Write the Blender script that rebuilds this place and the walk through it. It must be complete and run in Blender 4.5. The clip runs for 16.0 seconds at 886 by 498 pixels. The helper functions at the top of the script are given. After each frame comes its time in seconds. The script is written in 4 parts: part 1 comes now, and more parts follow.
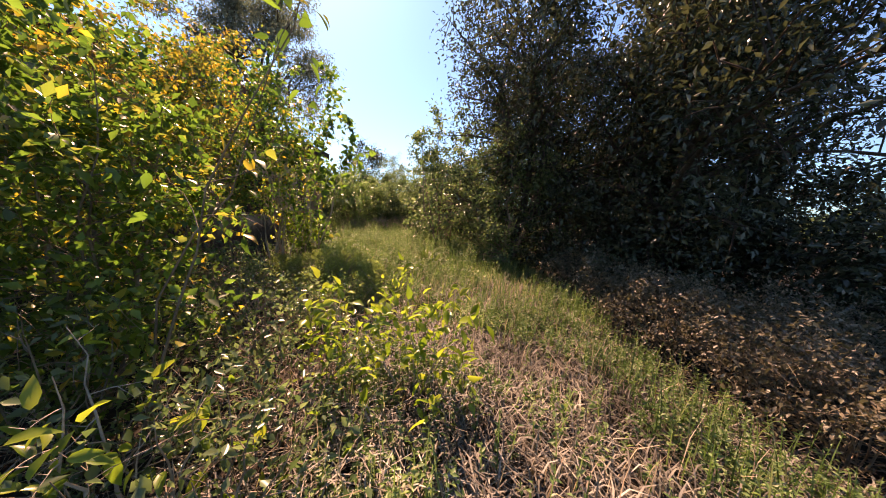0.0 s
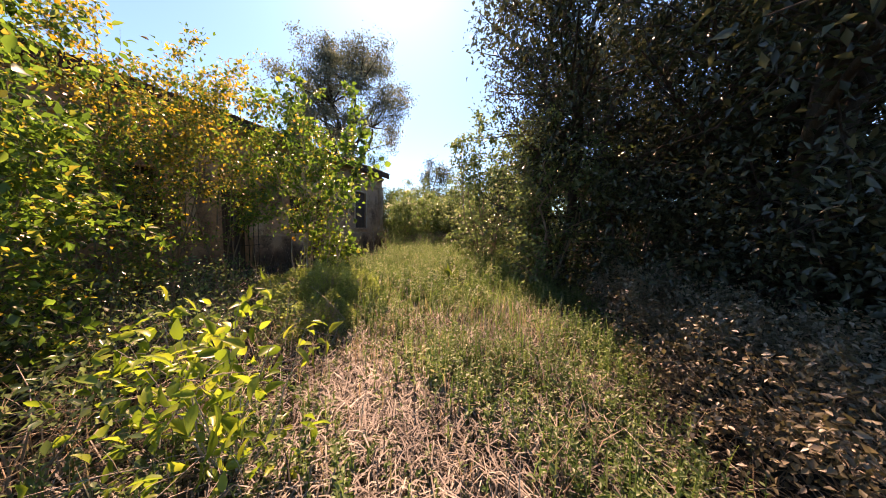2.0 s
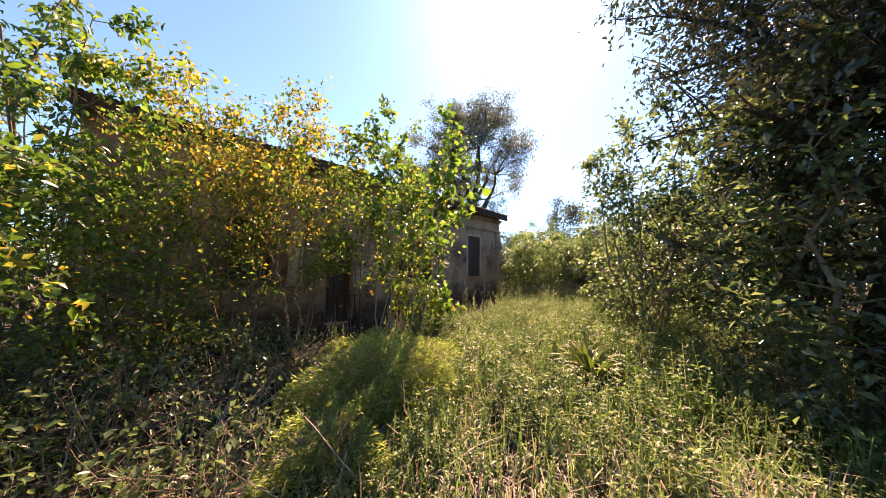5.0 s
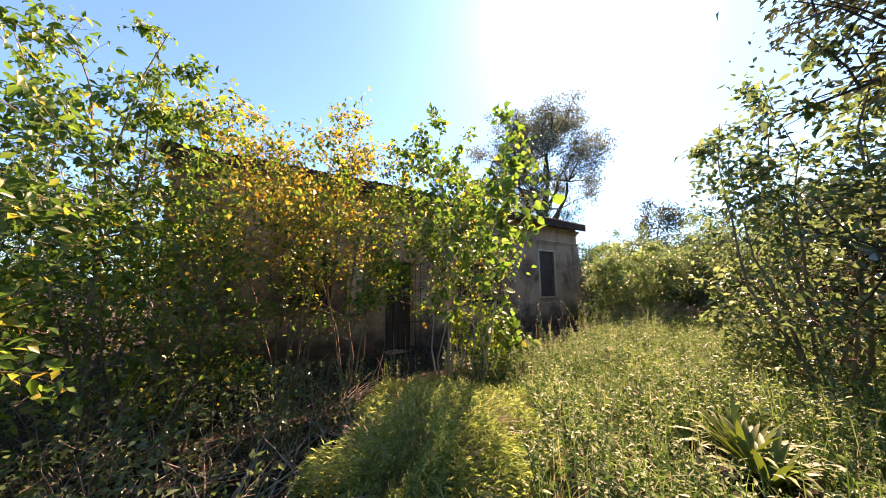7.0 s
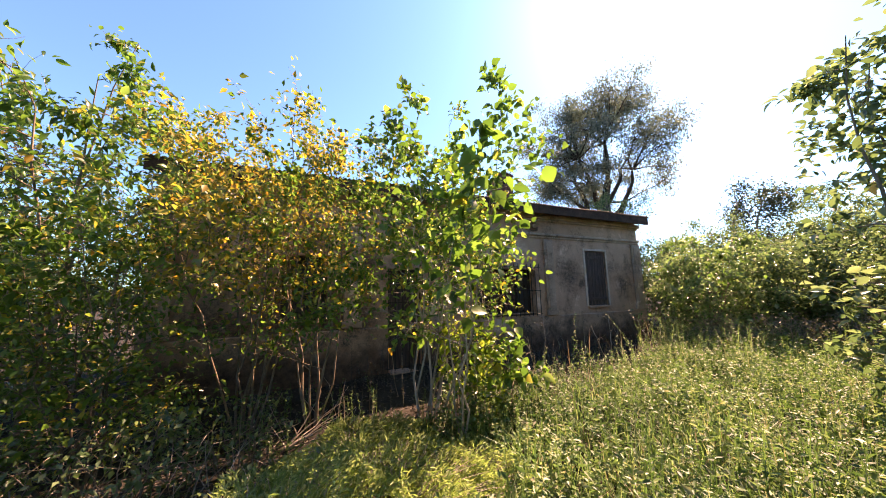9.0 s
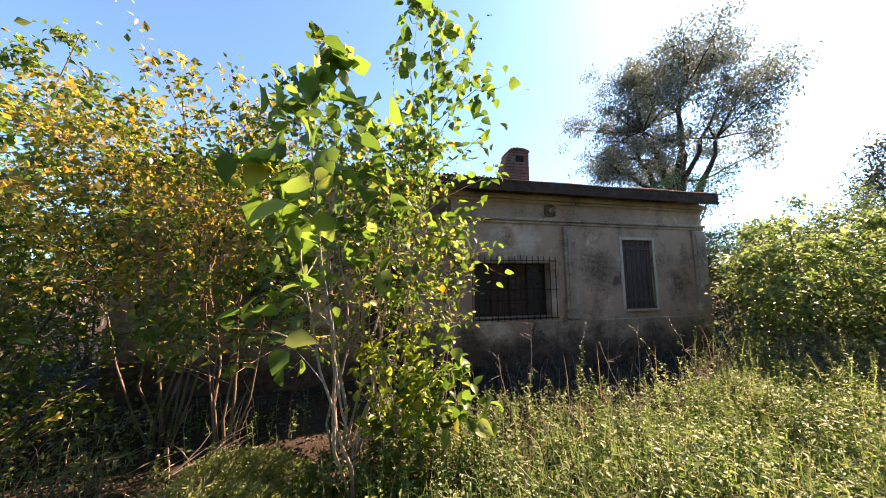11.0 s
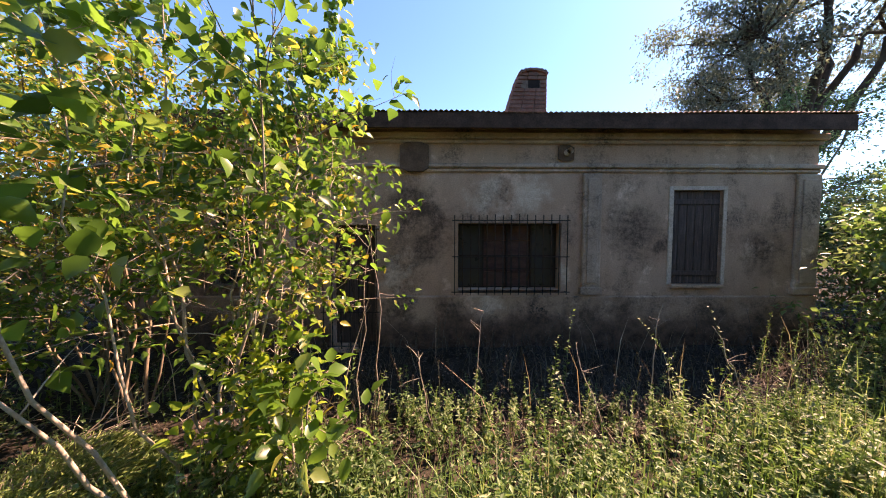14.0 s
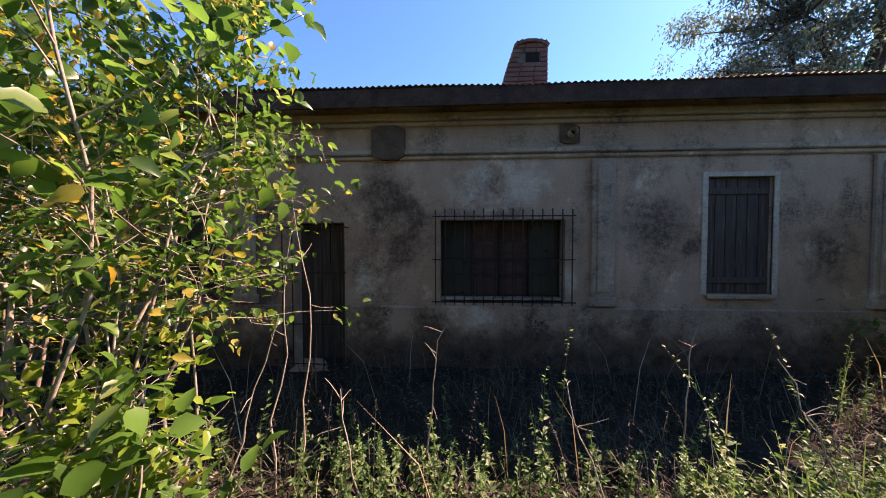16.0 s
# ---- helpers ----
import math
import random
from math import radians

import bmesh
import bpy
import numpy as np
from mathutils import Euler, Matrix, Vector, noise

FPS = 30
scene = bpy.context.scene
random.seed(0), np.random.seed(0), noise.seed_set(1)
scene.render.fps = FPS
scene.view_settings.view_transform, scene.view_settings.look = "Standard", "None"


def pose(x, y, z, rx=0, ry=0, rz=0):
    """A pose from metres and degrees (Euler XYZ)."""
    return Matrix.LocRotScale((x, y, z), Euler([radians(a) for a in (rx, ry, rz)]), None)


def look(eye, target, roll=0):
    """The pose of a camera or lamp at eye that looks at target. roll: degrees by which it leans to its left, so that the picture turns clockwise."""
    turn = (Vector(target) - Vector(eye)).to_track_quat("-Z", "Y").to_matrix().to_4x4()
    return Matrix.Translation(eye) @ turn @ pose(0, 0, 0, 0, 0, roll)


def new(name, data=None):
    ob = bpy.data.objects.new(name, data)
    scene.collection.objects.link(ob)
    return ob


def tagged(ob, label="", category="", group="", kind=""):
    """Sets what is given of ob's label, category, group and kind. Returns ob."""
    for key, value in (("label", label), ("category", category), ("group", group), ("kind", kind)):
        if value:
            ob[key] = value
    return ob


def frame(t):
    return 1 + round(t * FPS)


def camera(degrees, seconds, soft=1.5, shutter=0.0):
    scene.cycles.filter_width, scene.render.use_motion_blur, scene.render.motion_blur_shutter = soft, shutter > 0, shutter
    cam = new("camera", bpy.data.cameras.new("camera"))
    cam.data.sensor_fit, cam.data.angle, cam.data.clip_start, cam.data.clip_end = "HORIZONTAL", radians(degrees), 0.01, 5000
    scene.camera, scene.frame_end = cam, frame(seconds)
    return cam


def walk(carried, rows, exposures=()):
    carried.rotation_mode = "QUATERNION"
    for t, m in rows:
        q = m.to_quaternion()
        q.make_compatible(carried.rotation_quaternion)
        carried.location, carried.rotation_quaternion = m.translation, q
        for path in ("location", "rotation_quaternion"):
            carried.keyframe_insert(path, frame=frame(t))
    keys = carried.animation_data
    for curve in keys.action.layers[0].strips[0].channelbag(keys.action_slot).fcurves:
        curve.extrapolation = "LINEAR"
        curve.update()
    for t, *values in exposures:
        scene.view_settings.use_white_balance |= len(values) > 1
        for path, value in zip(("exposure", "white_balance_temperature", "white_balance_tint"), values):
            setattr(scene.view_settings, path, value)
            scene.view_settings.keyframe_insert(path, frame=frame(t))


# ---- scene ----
cam = camera(114.0, 16.0, 1.0)
PATH = [
    (0, (-11.439, -5.622, 1.255), (-9.455, -5.654, 1.002), 3.2),
    (0.5, (-11.177, -5.997, 1.279), (-9.194, -5.907, 1.035), 2.6),
    (1, (-10.991, -6.372, 1.279), (-9.02, -6.151, 1.029), 1.5),
    (1.5, (-10.76, -6.675, 1.253), (-8.811, -6.278, 1.05), 0.9),
    (2, (-10.487, -6.851, 1.198), (-8.573, -6.295, 1.032), 0.9),
    (2.5, (-10.09, -6.912, 1.215), (-8.219, -6.213, 1.11), 0.6),
    (3, (-9.657, -6.816, 1.184), (-7.845, -5.971, 1.139), 0.7),
    (3.5, (-9.195, -6.687, 1.186), (-7.447, -5.715, 1.194), 0.8),
    (4, (-8.91, -6.544, 1.211), (-7.242, -5.441, 1.271), 0.8),
    (4.5, (-8.75, -6.465, 1.239), (-7.179, -5.233, 1.354), 0.2),
    (4.7, (-8.716, -6.427, 1.244), (-7.173, -5.162, 1.371), 0.4),
    (6.8, (-8.176, -6.054, 1.418), (-7.011, -4.445, 1.656), -0.4),
    (7, (-8.082, -5.989, 1.427), (-6.946, -4.362, 1.676), -0.5),
    (7.5, (-7.78, -5.835, 1.458), (-6.732, -4.153, 1.724), -0.8),
    (8, (-7.373, -5.772, 1.484), (-6.407, -4.043, 1.758), -0.8),
    (8.2, (-7.245, -5.759, 1.491), (-6.313, -4.01, 1.762), -0.9),
    (10.3, (-5.836, -5.604, 1.581), (-5.311, -3.696, 1.872), -0.7),
    (10.5, (-5.672, -5.552, 1.588), (-5.187, -3.63, 1.858), -0.6),
    (11, (-5.2, -5.327, 1.648), (-4.777, -3.385, 1.868), -0.3),
    (11.5, (-4.894, -5.204, 1.67), (-4.543, -3.243, 1.844), -0.2),
    (12, (-4.649, -5.189, 1.711), (-4.367, -3.213, 1.826), 0.1),
    (12.5, (-4.438, -5.154, 1.732), (-4.238, -3.164, 1.76), 0.6),
    (13, (-4.137, -4.982, 1.76), (-4.013, -2.987, 1.701), 0.4),
    (13.5, (-3.901, -4.766, 1.798), (-3.851, -2.768, 1.72), 0.3),
    (14, (-3.711, -4.588, 1.801), (-3.694, -2.59, 1.708), 0.1),
    (14.5, (-3.518, -4.429, 1.785), (-3.528, -2.431, 1.697), 0.3),
    (15, (-3.375, -4.203, 1.754), (-3.423, -2.205, 1.669), 0.3),
    (15.5, (-3.269, -4.001, 1.731), (-3.349, -2.003, 1.67), 0.2),
    (16, (-3.191, -3.876, 1.713), (-3.296, -1.88, 1.659), -0.1),
]
walk(cam, [(t, look(e, g, r)) for t, e, g, r in PATH], [(0.0, 1.5, 11600, 53), (4.0, 1.78, 11200, 54), (7.0, 2.06, 10600, 51), (12.0, 2.13, 10300, 50), (14.5, 2.02, 9800, 51), (16.0, 1.72, 8300, 48)])

# ---- light ----
SUN_AZ, SUN_EL = 26.0, 46.0
world = bpy.data.worlds.new("sky")
scene.world = world
world.use_nodes = True
wn = world.node_tree
sky = wn.nodes.new("ShaderNodeTexSky")
sky.sky_type = "NISHITA"
sky.sun_disc = False
sky.sun_elevation = radians(SUN_EL)
sky.sun_rotation = radians(90 - SUN_AZ)
sky.air_density, sky.dust_density, sky.ozone_density = 1.0, 0.45, 3.0
tint = wn.nodes.new("ShaderNodeMix")
tint.data_type, tint.blend_type = "RGBA", "MULTIPLY"
tint.inputs[0].default_value, tint.inputs[7].default_value = 1.0, (0.31, 0.90, 1.24, 1)
wn.links.new(sky.outputs[0], tint.inputs[6])
wn.links.new(tint.outputs[2], wn.nodes["Background"].inputs[0])
wn.nodes["Background"].inputs[1].default_value = 0.093
sun = new("sun", bpy.data.lights.new("sun", "SUN"))
sun.data.energy, sun.data.angle, sun.data.color = 5.0, radians(0.55), (1.0, 0.92, 0.80)
sd = Vector((math.cos(radians(SUN_EL)) * math.cos(radians(SUN_AZ)), math.cos(radians(SUN_EL)) * math.sin(radians(SUN_AZ)), math.sin(radians(SUN_EL))))
sun.matrix_world = look(sd * 40, (0, 0, 0))

rng = np.random.default_rng(11)


# ---- materials ----
def nodes_of(name):
    m = bpy.data.materials.new(name)
    m.use_nodes = True
    t = m.node_tree
    return m, t, t.nodes["Principled BSDF"], t.nodes["Material Output"]


def ramp_of(t, fac, stops):
    r = t.nodes.new("ShaderNodeValToRGB")
    while len(r.color_ramp.elements) < len(stops):
        r.color_ramp.elements.new(0.5)
    for e, (p, c) in zip(r.color_ramp.elements, stops):
        e.position, e.color = p, (*c, 1)
    t.links.new(fac, r.inputs[0])
    return r.outputs[0]


def noise_of(t, scale, detail=6, rough=0.6, stretch=None):
    co = t.nodes.new("ShaderNodeNewGeometry").outputs["Position"]
    if stretch:
        mp = t.nodes.new("ShaderNodeMapping")
        mp.inputs["Scale"].default_value = stretch
        t.links.new(co, mp.inputs[0])
        co = mp.outputs[0]
    n = t.nodes.new("ShaderNodeTexNoise")
    n.inputs["Scale"].default_value, n.inputs["Detail"].default_value, n.inputs["Roughness"].default_value = scale, detail, rough
    t.links.new(co, n.inputs["Vector"])
    return n.outputs[0]


def mix_of(t, fac, a, b, mode="MIX"):
    m = t.nodes.new("ShaderNodeMix")
    m.data_type, m.blend_type = "RGBA", mode
    for sock, v in ((m.inputs[0], fac), (m.inputs[6], a), (m.inputs[7], b)):
        if isinstance(v, (int, float)):
            sock.default_value = v
        elif isinstance(v, tuple):
            sock.default_value = (*v, 1)
        else:
            t.links.new(v, sock)
    return m.outputs[2]


def bump_of(t, p, h, strength, dist):
    b = t.nodes.new("ShaderNodeBump")
    b.inputs["Strength"].default_value, b.inputs["Distance"].default_value = strength, dist
    t.links.new(h, b.inputs["Height"])
    t.links.new(b.outputs[0], p.inputs["Normal"])


def leaf_mat(name, stops, trans=0.4, rough=0.34, patch=((0.8, 0.8, 0.8), (1.0, 1.0, 1.0))):
    """Leaves: a tint for each leaf, drifting over the plant, with light passing through the blade."""
    m, t, p, out = nodes_of(name)
    isl = t.nodes.new("ShaderNodeNewGeometry").outputs["Random Per Island"]
    col = ramp_of(t, isl, stops)
    col = mix_of(t, 1.0, col, ramp_of(t, noise_of(t, 1.6, 4), [(0.38, patch[0]), (0.65, patch[1])]), "MULTIPLY")
    t.links.new(col, p.inputs["Base Color"])
    p.inputs["Roughness"].default_value = rough
    tr = t.nodes.new("ShaderNodeBsdfTranslucent")
    t.links.new(mix_of(t, 1.0, col, (1.0, 1.0, 0.75), "MULTIPLY"), tr.inputs[0])
    mx = t.nodes.new("ShaderNodeMixShader")
    mx.inputs[0].default_value = trans
    t.links.new(p.outputs[0], mx.inputs[1])
    t.links.new(tr.outputs[0], mx.inputs[2])
    t.links.new(mx.outputs[0], out.inputs[0])
    return m


def rough_mat(name, stops, scale, rough=0.9, bump=0.4, dist=0.01, stretch=None, fine=0.0, metal=0.0):
    m, t, p, out = nodes_of(name)
    n = noise_of(t, scale, 8, 0.65, stretch)
    col = ramp_of(t, n, stops)
    if fine:
        col = mix_of(t, 1.0, col, ramp_of(t, noise_of(t, fine, 4), [(0.3, (0.7, 0.7, 0.7)), (0.7, (1.1, 1.1, 1.1))]), "MULTIPLY")
    t.links.new(col, p.inputs["Base Color"])
    p.inputs["Roughness"].default_value, p.inputs["Metallic"].default_value = rough, metal
    p.inputs["Specular IOR Level"].default_value = 0.12 if rough > 0.8 else 0.4
    if bump:
        bump_of(t, p, noise_of(t, fine or scale * 6, 6, 0.6, stretch), bump, dist)
    return m


G1, G2, G3, YEL, OCH = (0.045, 0.12, 0.026), (0.085, 0.215, 0.036), (0.15, 0.32, 0.06), (0.52, 0.42, 0.062), (0.5, 0.27, 0.0465)
LEAF_SAP = leaf_mat("sapling_leaf", [(0.0, G1), (0.35, G2), (0.8, G3), (0.94, (0.26, 0.36, 0.109)), (1.0, YEL)], 0.62)
LEAF_LIME = leaf_mat("lime_leaf", [(0.0, (0.11, 0.22, 0.03)), (0.5, (0.22, 0.37, 0.05)), (1.0, (0.40, 0.5, 0.08))], 0.6, 0.32)
LEAF_YEL = leaf_mat("yellow_leaf", [(0.0, G1), (0.22, G2), (0.45, (0.3, 0.3, 0.0775)), (0.72, YEL), (0.88, OCH), (1.0, (0.34, 0.35, 0.109))], 0.62)
LEAF_MIX = leaf_mat("mixed_leaf", [(0.0, G1), (0.45, G2), (0.74, G3), (0.88, (0.32, 0.34, 0.0775)), (0.97, YEL), (1.0, OCH)], 0.62)
LEAF_DARK = leaf_mat("dark_leaf", [(0.0, (0.032, 0.05, 0.03)), (0.5, (0.055, 0.08, 0.045)), (1.0, (0.11, 0.135, 0.08))], 0.25, 0.26)
LEAF_BUSH = leaf_mat("bush_leaf", [(0.0, (0.06, 0.12, 0.045)), (0.5, (0.11, 0.2, 0.085)), (1.0, (0.22, 0.31, 0.15))], 0.58, 0.24)
LEAF_EUC = leaf_mat("gum_leaf", [(0.0, (0.075, 0.115, 0.095)), (0.6, (0.13, 0.185, 0.15)), (1.0, (0.22, 0.27, 0.22))], 0.5)
LEAF_LIGHT = leaf_mat("light_leaf", [(0.0, G2), (0.5, (0.15, 0.285, 0.095)), (1.0, (0.28, 0.39, 0.18))], 0.55)
GRASS_GREEN = leaf_mat("green_grass", [(0.0, (0.07, 0.17, 0.045)), (0.6, (0.15, 0.295, 0.09)), (0.9, (0.28, 0.385, 0.16)), (1.0, (0.48, 0.46, 0.33))], 0.5, 0.5, ((0.5, 0.6, 0.5), (1.05, 1.05, 1.0)))
STRAW_RED = leaf_mat("matted_straw", [(0.0, (0.07, 0.06, 0.046)), (0.35, (0.16, 0.145, 0.113)), (0.75, (0.31, 0.295, 0.235)), (1.0, (0.51, 0.50, 0.42))], 0.2, 0.6, ((0.20, 0.19, 0.17), (1.0, 0.98, 0.96)))
WEED = leaf_mat("weed_leaf", [(0.0, (0.06, 0.14, 0.042)), (0.5, (0.13, 0.255, 0.082)), (0.87, (0.25, 0.365, 0.155)), (1.0, (0.38, 0.37, 0.25))], 0.48, 0.5, ((0.42, 0.52, 0.42), (1.1, 1.06, 1.0)))
WEED_DEAD_SHADED = leaf_mat("withered_weed_shaded", [(0.0, (0.03, 0.024, 0.018)), (0.5, (0.075, 0.06, 0.044)), (0.85, (0.14, 0.115, 0.085)), (1.0, (0.11, 0.13, 0.06))], 0.2, 0.7)
DULL = leaf_mat("dull_leaf", [(0.0, (0.07, 0.065, 0.036)), (0.5, (0.14, 0.13, 0.075)), (0.8, (0.20, 0.165, 0.11)), (1.0, (0.30, 0.27, 0.19))], 0.3, 0.45)
STRAW = leaf_mat("dry_straw", [(0.0, (0.22, 0.15, 0.10)), (0.45, (0.46, 0.35, 0.24)), (0.8, (0.62, 0.52, 0.37)), (1.0, (0.28, 0.26, 0.12))], 0.25, 0.7)
FERN = leaf_mat("feathery_leaf", [(0.0, (0.15, 0.26, 0.07)), (0.6, (0.29, 0.43, 0.13)), (1.0, (0.46, 0.55, 0.24))], 0.55, 0.5)
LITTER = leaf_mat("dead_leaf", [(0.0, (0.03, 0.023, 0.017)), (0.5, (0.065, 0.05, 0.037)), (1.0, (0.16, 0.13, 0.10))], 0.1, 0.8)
BARK = rough_mat("bark", [(0.3, (0.10, 0.075, 0.05)), (0.7, (0.30, 0.24, 0.17))], 9, 0.9, 0.6, 0.01, (1, 1, 0.25), 60)
BARK_PALE = rough_mat("pale_bark", [(0.3, (0.24, 0.195, 0.15)), (0.7, (0.47, 0.41, 0.33))], 14, 0.85, 0.4, 0.004, (1, 1, 0.3), 70)
BARK_DARK = rough_mat("dark_bark", [(0.3, (0.035, 0.028, 0.022)), (0.7, (0.10, 0.08, 0.06))], 8, 0.95, 0.8, 0.02, (1, 1, 0.25), 50)
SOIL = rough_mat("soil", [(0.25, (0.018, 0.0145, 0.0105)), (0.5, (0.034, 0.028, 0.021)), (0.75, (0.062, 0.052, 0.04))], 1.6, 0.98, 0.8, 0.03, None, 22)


def blot_of(t, x, z, r, rag):
    """A ragged round mask on a wall that faces along y."""
    mp = t.nodes.new("ShaderNodeMapping")
    mp.inputs["Location"].default_value, mp.inputs["Scale"].default_value = (-x, 0, -z), (1, 0, 1)
    t.links.new(t.nodes.new("ShaderNodeNewGeometry").outputs["Position"], mp.inputs[0])
    ln = t.nodes.new("ShaderNodeVectorMath")
    ln.operation = "LENGTH"
    t.links.new(mp.outputs[0], ln.inputs[0])
    ad = t.nodes.new("ShaderNodeMath")
    ad.operation = "MULTIPLY_ADD"
    t.links.new(noise_of(t, 2.6, 9, 0.7), ad.inputs[0])
    ad.inputs[1].default_value = rag
    t.links.new(ln.outputs["Value"], ad.inputs[2])
    third = t.nodes.new("ShaderNodeMath")
    third.operation = "DIVIDE"
    t.links.new(ad.outputs[0], third.inputs[0])
    third.inputs[1].default_value = 3.0
    return ramp_of(t, third.outputs[0], [((r * 0.4 + rag * 0.46) / 3, (1, 1, 1)), ((r + rag * 0.52) / 3, (0, 0, 0))])


def plaster_mat(name, a, b, mould=0.5, blots=(), low_tone=None):
    """Old limewash over plaster: weathered tints, pale flakes, rain streaks, black mould and fine grit."""
    m, t, p, out = nodes_of(name)
    col = ramp_of(t, noise_of(t, 0.9, 8, 0.6), [(0.3, a), (0.7, b)])
    flake = ramp_of(t, noise_of(t, 1.7, 10, 0.72), [(0.56, (0, 0, 0)), (0.63, (1, 1, 1))])
    col = mix_of(t, flake, col, (b[0] * 1.22, b[1] * 1.25, b[2] * 1.3))
    streak = ramp_of(t, noise_of(t, 2.2, 8, 0.7, (1.6, 1.6, 0.45)), [(0.45, (1, 1, 1)), (0.75, (0.55, 0.5, 0.45))])
    col = mix_of(t, 0.4, col, streak, "MULTIPLY")
    black = ramp_of(t, noise_of(t, 1.25, 9, 0.75), [(0.50, (0, 0, 0)), (0.62, (1, 1, 1))])
    speck = ramp_of(t, noise_of(t, 26, 4, 0.7), [(0.4, (0.25, 0.25, 0.25)), (0.6, (1, 1, 1))])
    col = mix_of(t, mix_of(t, 1.0, black, mix_of(t, 1.0, speck, (mould, mould, mould), "MULTIPLY"), "MULTIPLY"), col, (0.05, 0.042, 0.034))
    for x, z, r, c in blots:
        mask = mix_of(t, 1.0, blot_of(t, x, z, r, 1.5), ramp_of(t, noise_of(t, 15, 6, 0.75), [(0.33, (0.3, 0.3, 0.3)), (0.58, (0.92, 0.92, 0.92))]), "MULTIPLY")
        col = mix_of(t, mask, col, c)
    # a darker tone towards the ground, its edge broken up by noise
    if low_tone:
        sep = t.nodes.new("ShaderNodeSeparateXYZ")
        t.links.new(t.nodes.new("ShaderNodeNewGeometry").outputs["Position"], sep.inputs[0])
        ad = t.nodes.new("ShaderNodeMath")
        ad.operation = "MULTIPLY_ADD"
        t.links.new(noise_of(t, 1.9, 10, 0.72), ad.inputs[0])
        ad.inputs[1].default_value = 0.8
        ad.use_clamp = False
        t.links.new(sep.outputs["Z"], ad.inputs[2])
        low_mask = ramp_of(t, ad.outputs[0], [(0.62, (1, 1, 1)), (0.82, (0.7, 0.7, 0.7)), (0.98, (0, 0, 0))])
        col = mix_of(t, low_mask, col, ramp_of(t, noise_of(t, 7, 8, 0.7), [(0.3, (0.05, 0.027, 0.019)), (0.7, low_tone)]))
    col = mix_of(t, 1.0, col, ramp_of(t, noise_of(t, 45, 3), [(0.3, (0.78, 0.78, 0.78)), (0.7, (1.08, 1.08, 1.08))]), "MULTIPLY")
    t.links.new(col, p.inputs["Base Color"])
    p.inputs["Roughness"].default_value = 0.95
    p.inputs["Specular IOR Level"].default_value = 0.15
    bump_of(t, p, noise_of(t, 18, 10, 0.7), 0.55, 0.015)
    return m


MOULD_DARK, CHALK = (0.10, 0.06, 0.042), (0.70, 0.53, 0.40)
# mould blots, and four big dark ones on the wall behind the shrubs
PLASTER = plaster_mat("plaster", (0.445, 0.243, 0.158), (0.62, 0.38, 0.262), 0.85,
                      ((-0.62, 1.9, 0.52, MOULD_DARK), (-0.12, 1.7, 0.2, MOULD_DARK), (-4.2, 2.35, 0.42, MOULD_DARK), (-3.95, 1.65, 0.42, MOULD_DARK), (-3.8, 2.1, 0.35, MOULD_DARK), (1.5, 1.5, 0.4, MOULD_DARK), (-7.2, 1.2, 0.9, MOULD_DARK), (-6.2, 1.1, 0.8, MOULD_DARK), (-8.3, 1.0, 0.7, MOULD_DARK), (-5.9, 2.0, 0.5, MOULD_DARK), (-2.3, 2.42, 0.34, CHALK), (-2.95, 2.4, 0.3, CHALK), (-4.4, 1.2, 0.24, CHALK), (-1.9, 1.2, 0.2, CHALK)))
# a row of low blots helps the plinth get darker towards the ground
PLINTH = plaster_mat("plinth_plaster", (0.34, 0.19, 0.125), (0.54, 0.345, 0.235), 1.0, ((-0.75, 0.62, 0.3, MOULD_DARK), (-2.9, 0.74, 0.16, CHALK), (-3.5, 0.55, 0.3, MOULD_DARK), (0.6, 0.55, 0.32, MOULD_DARK), (-2.2, 0.5, 0.3, MOULD_DARK), (-4.4, 0.55, 0.3, MOULD_DARK), (1.7, 0.5, 0.3, MOULD_DARK), (-1.4, 0.48, 0.3, MOULD_DARK)), (0.19, 0.11, 0.075))
TRIM = plaster_mat("moulding_plaster", (0.38, 0.235, 0.165), (0.56, 0.39, 0.285), 0.8)
RUST = rough_mat("rusty_sheet", [(0.3, (0.10, 0.05, 0.03)), (0.6, (0.22, 0.13, 0.08)), (0.8, (0.30, 0.27, 0.24))], 4, 0.7, 0.3, 0.004, None, 40, 0.3)
IRON = rough_mat("iron_bar", [(0.3, (0.03, 0.02, 0.016)), (0.7, (0.08, 0.045, 0.03))], 20, 0.75, 0.3, 0.002, None, 90, 0.4)
WOOD = rough_mat("old_wood", [(0.3, (0.045, 0.024, 0.018)), (0.55, (0.10, 0.06, 0.046)), (0.75, (0.19, 0.13, 0.105))], 5, 0.8, 0.5, 0.004, (7, 7, 0.5), 60)
BRICK = rough_mat("brick_clay", [(0.3, (0.15, 0.07, 0.05)), (0.7, (0.26, 0.135, 0.10))], 5, 0.92, 0.5, 0.006, None, 50)


# ---- shapes ----
def tri_mesh(name, v, f):
    me = bpy.data.meshes.new(name)
    v, f = np.ascontiguousarray(v, np.float32), np.ascontiguousarray(f, np.int32)
    me.vertices.add(len(v))
    me.vertices.foreach_set("co", v.ravel())
    me.loops.add(3 * len(f))
    me.loops.foreach_set("vertex_index", f.ravel())
    me.polygons.add(len(f))
    me.polygons.foreach_set("loop_start", np.arange(0, 3 * len(f), 3, dtype=np.int32))
    me.update(calc_edges=True)
    return me


def unit(a):
    return a / np.maximum(np.linalg.norm(a, axis=-1, keepdims=True), 1e-9)


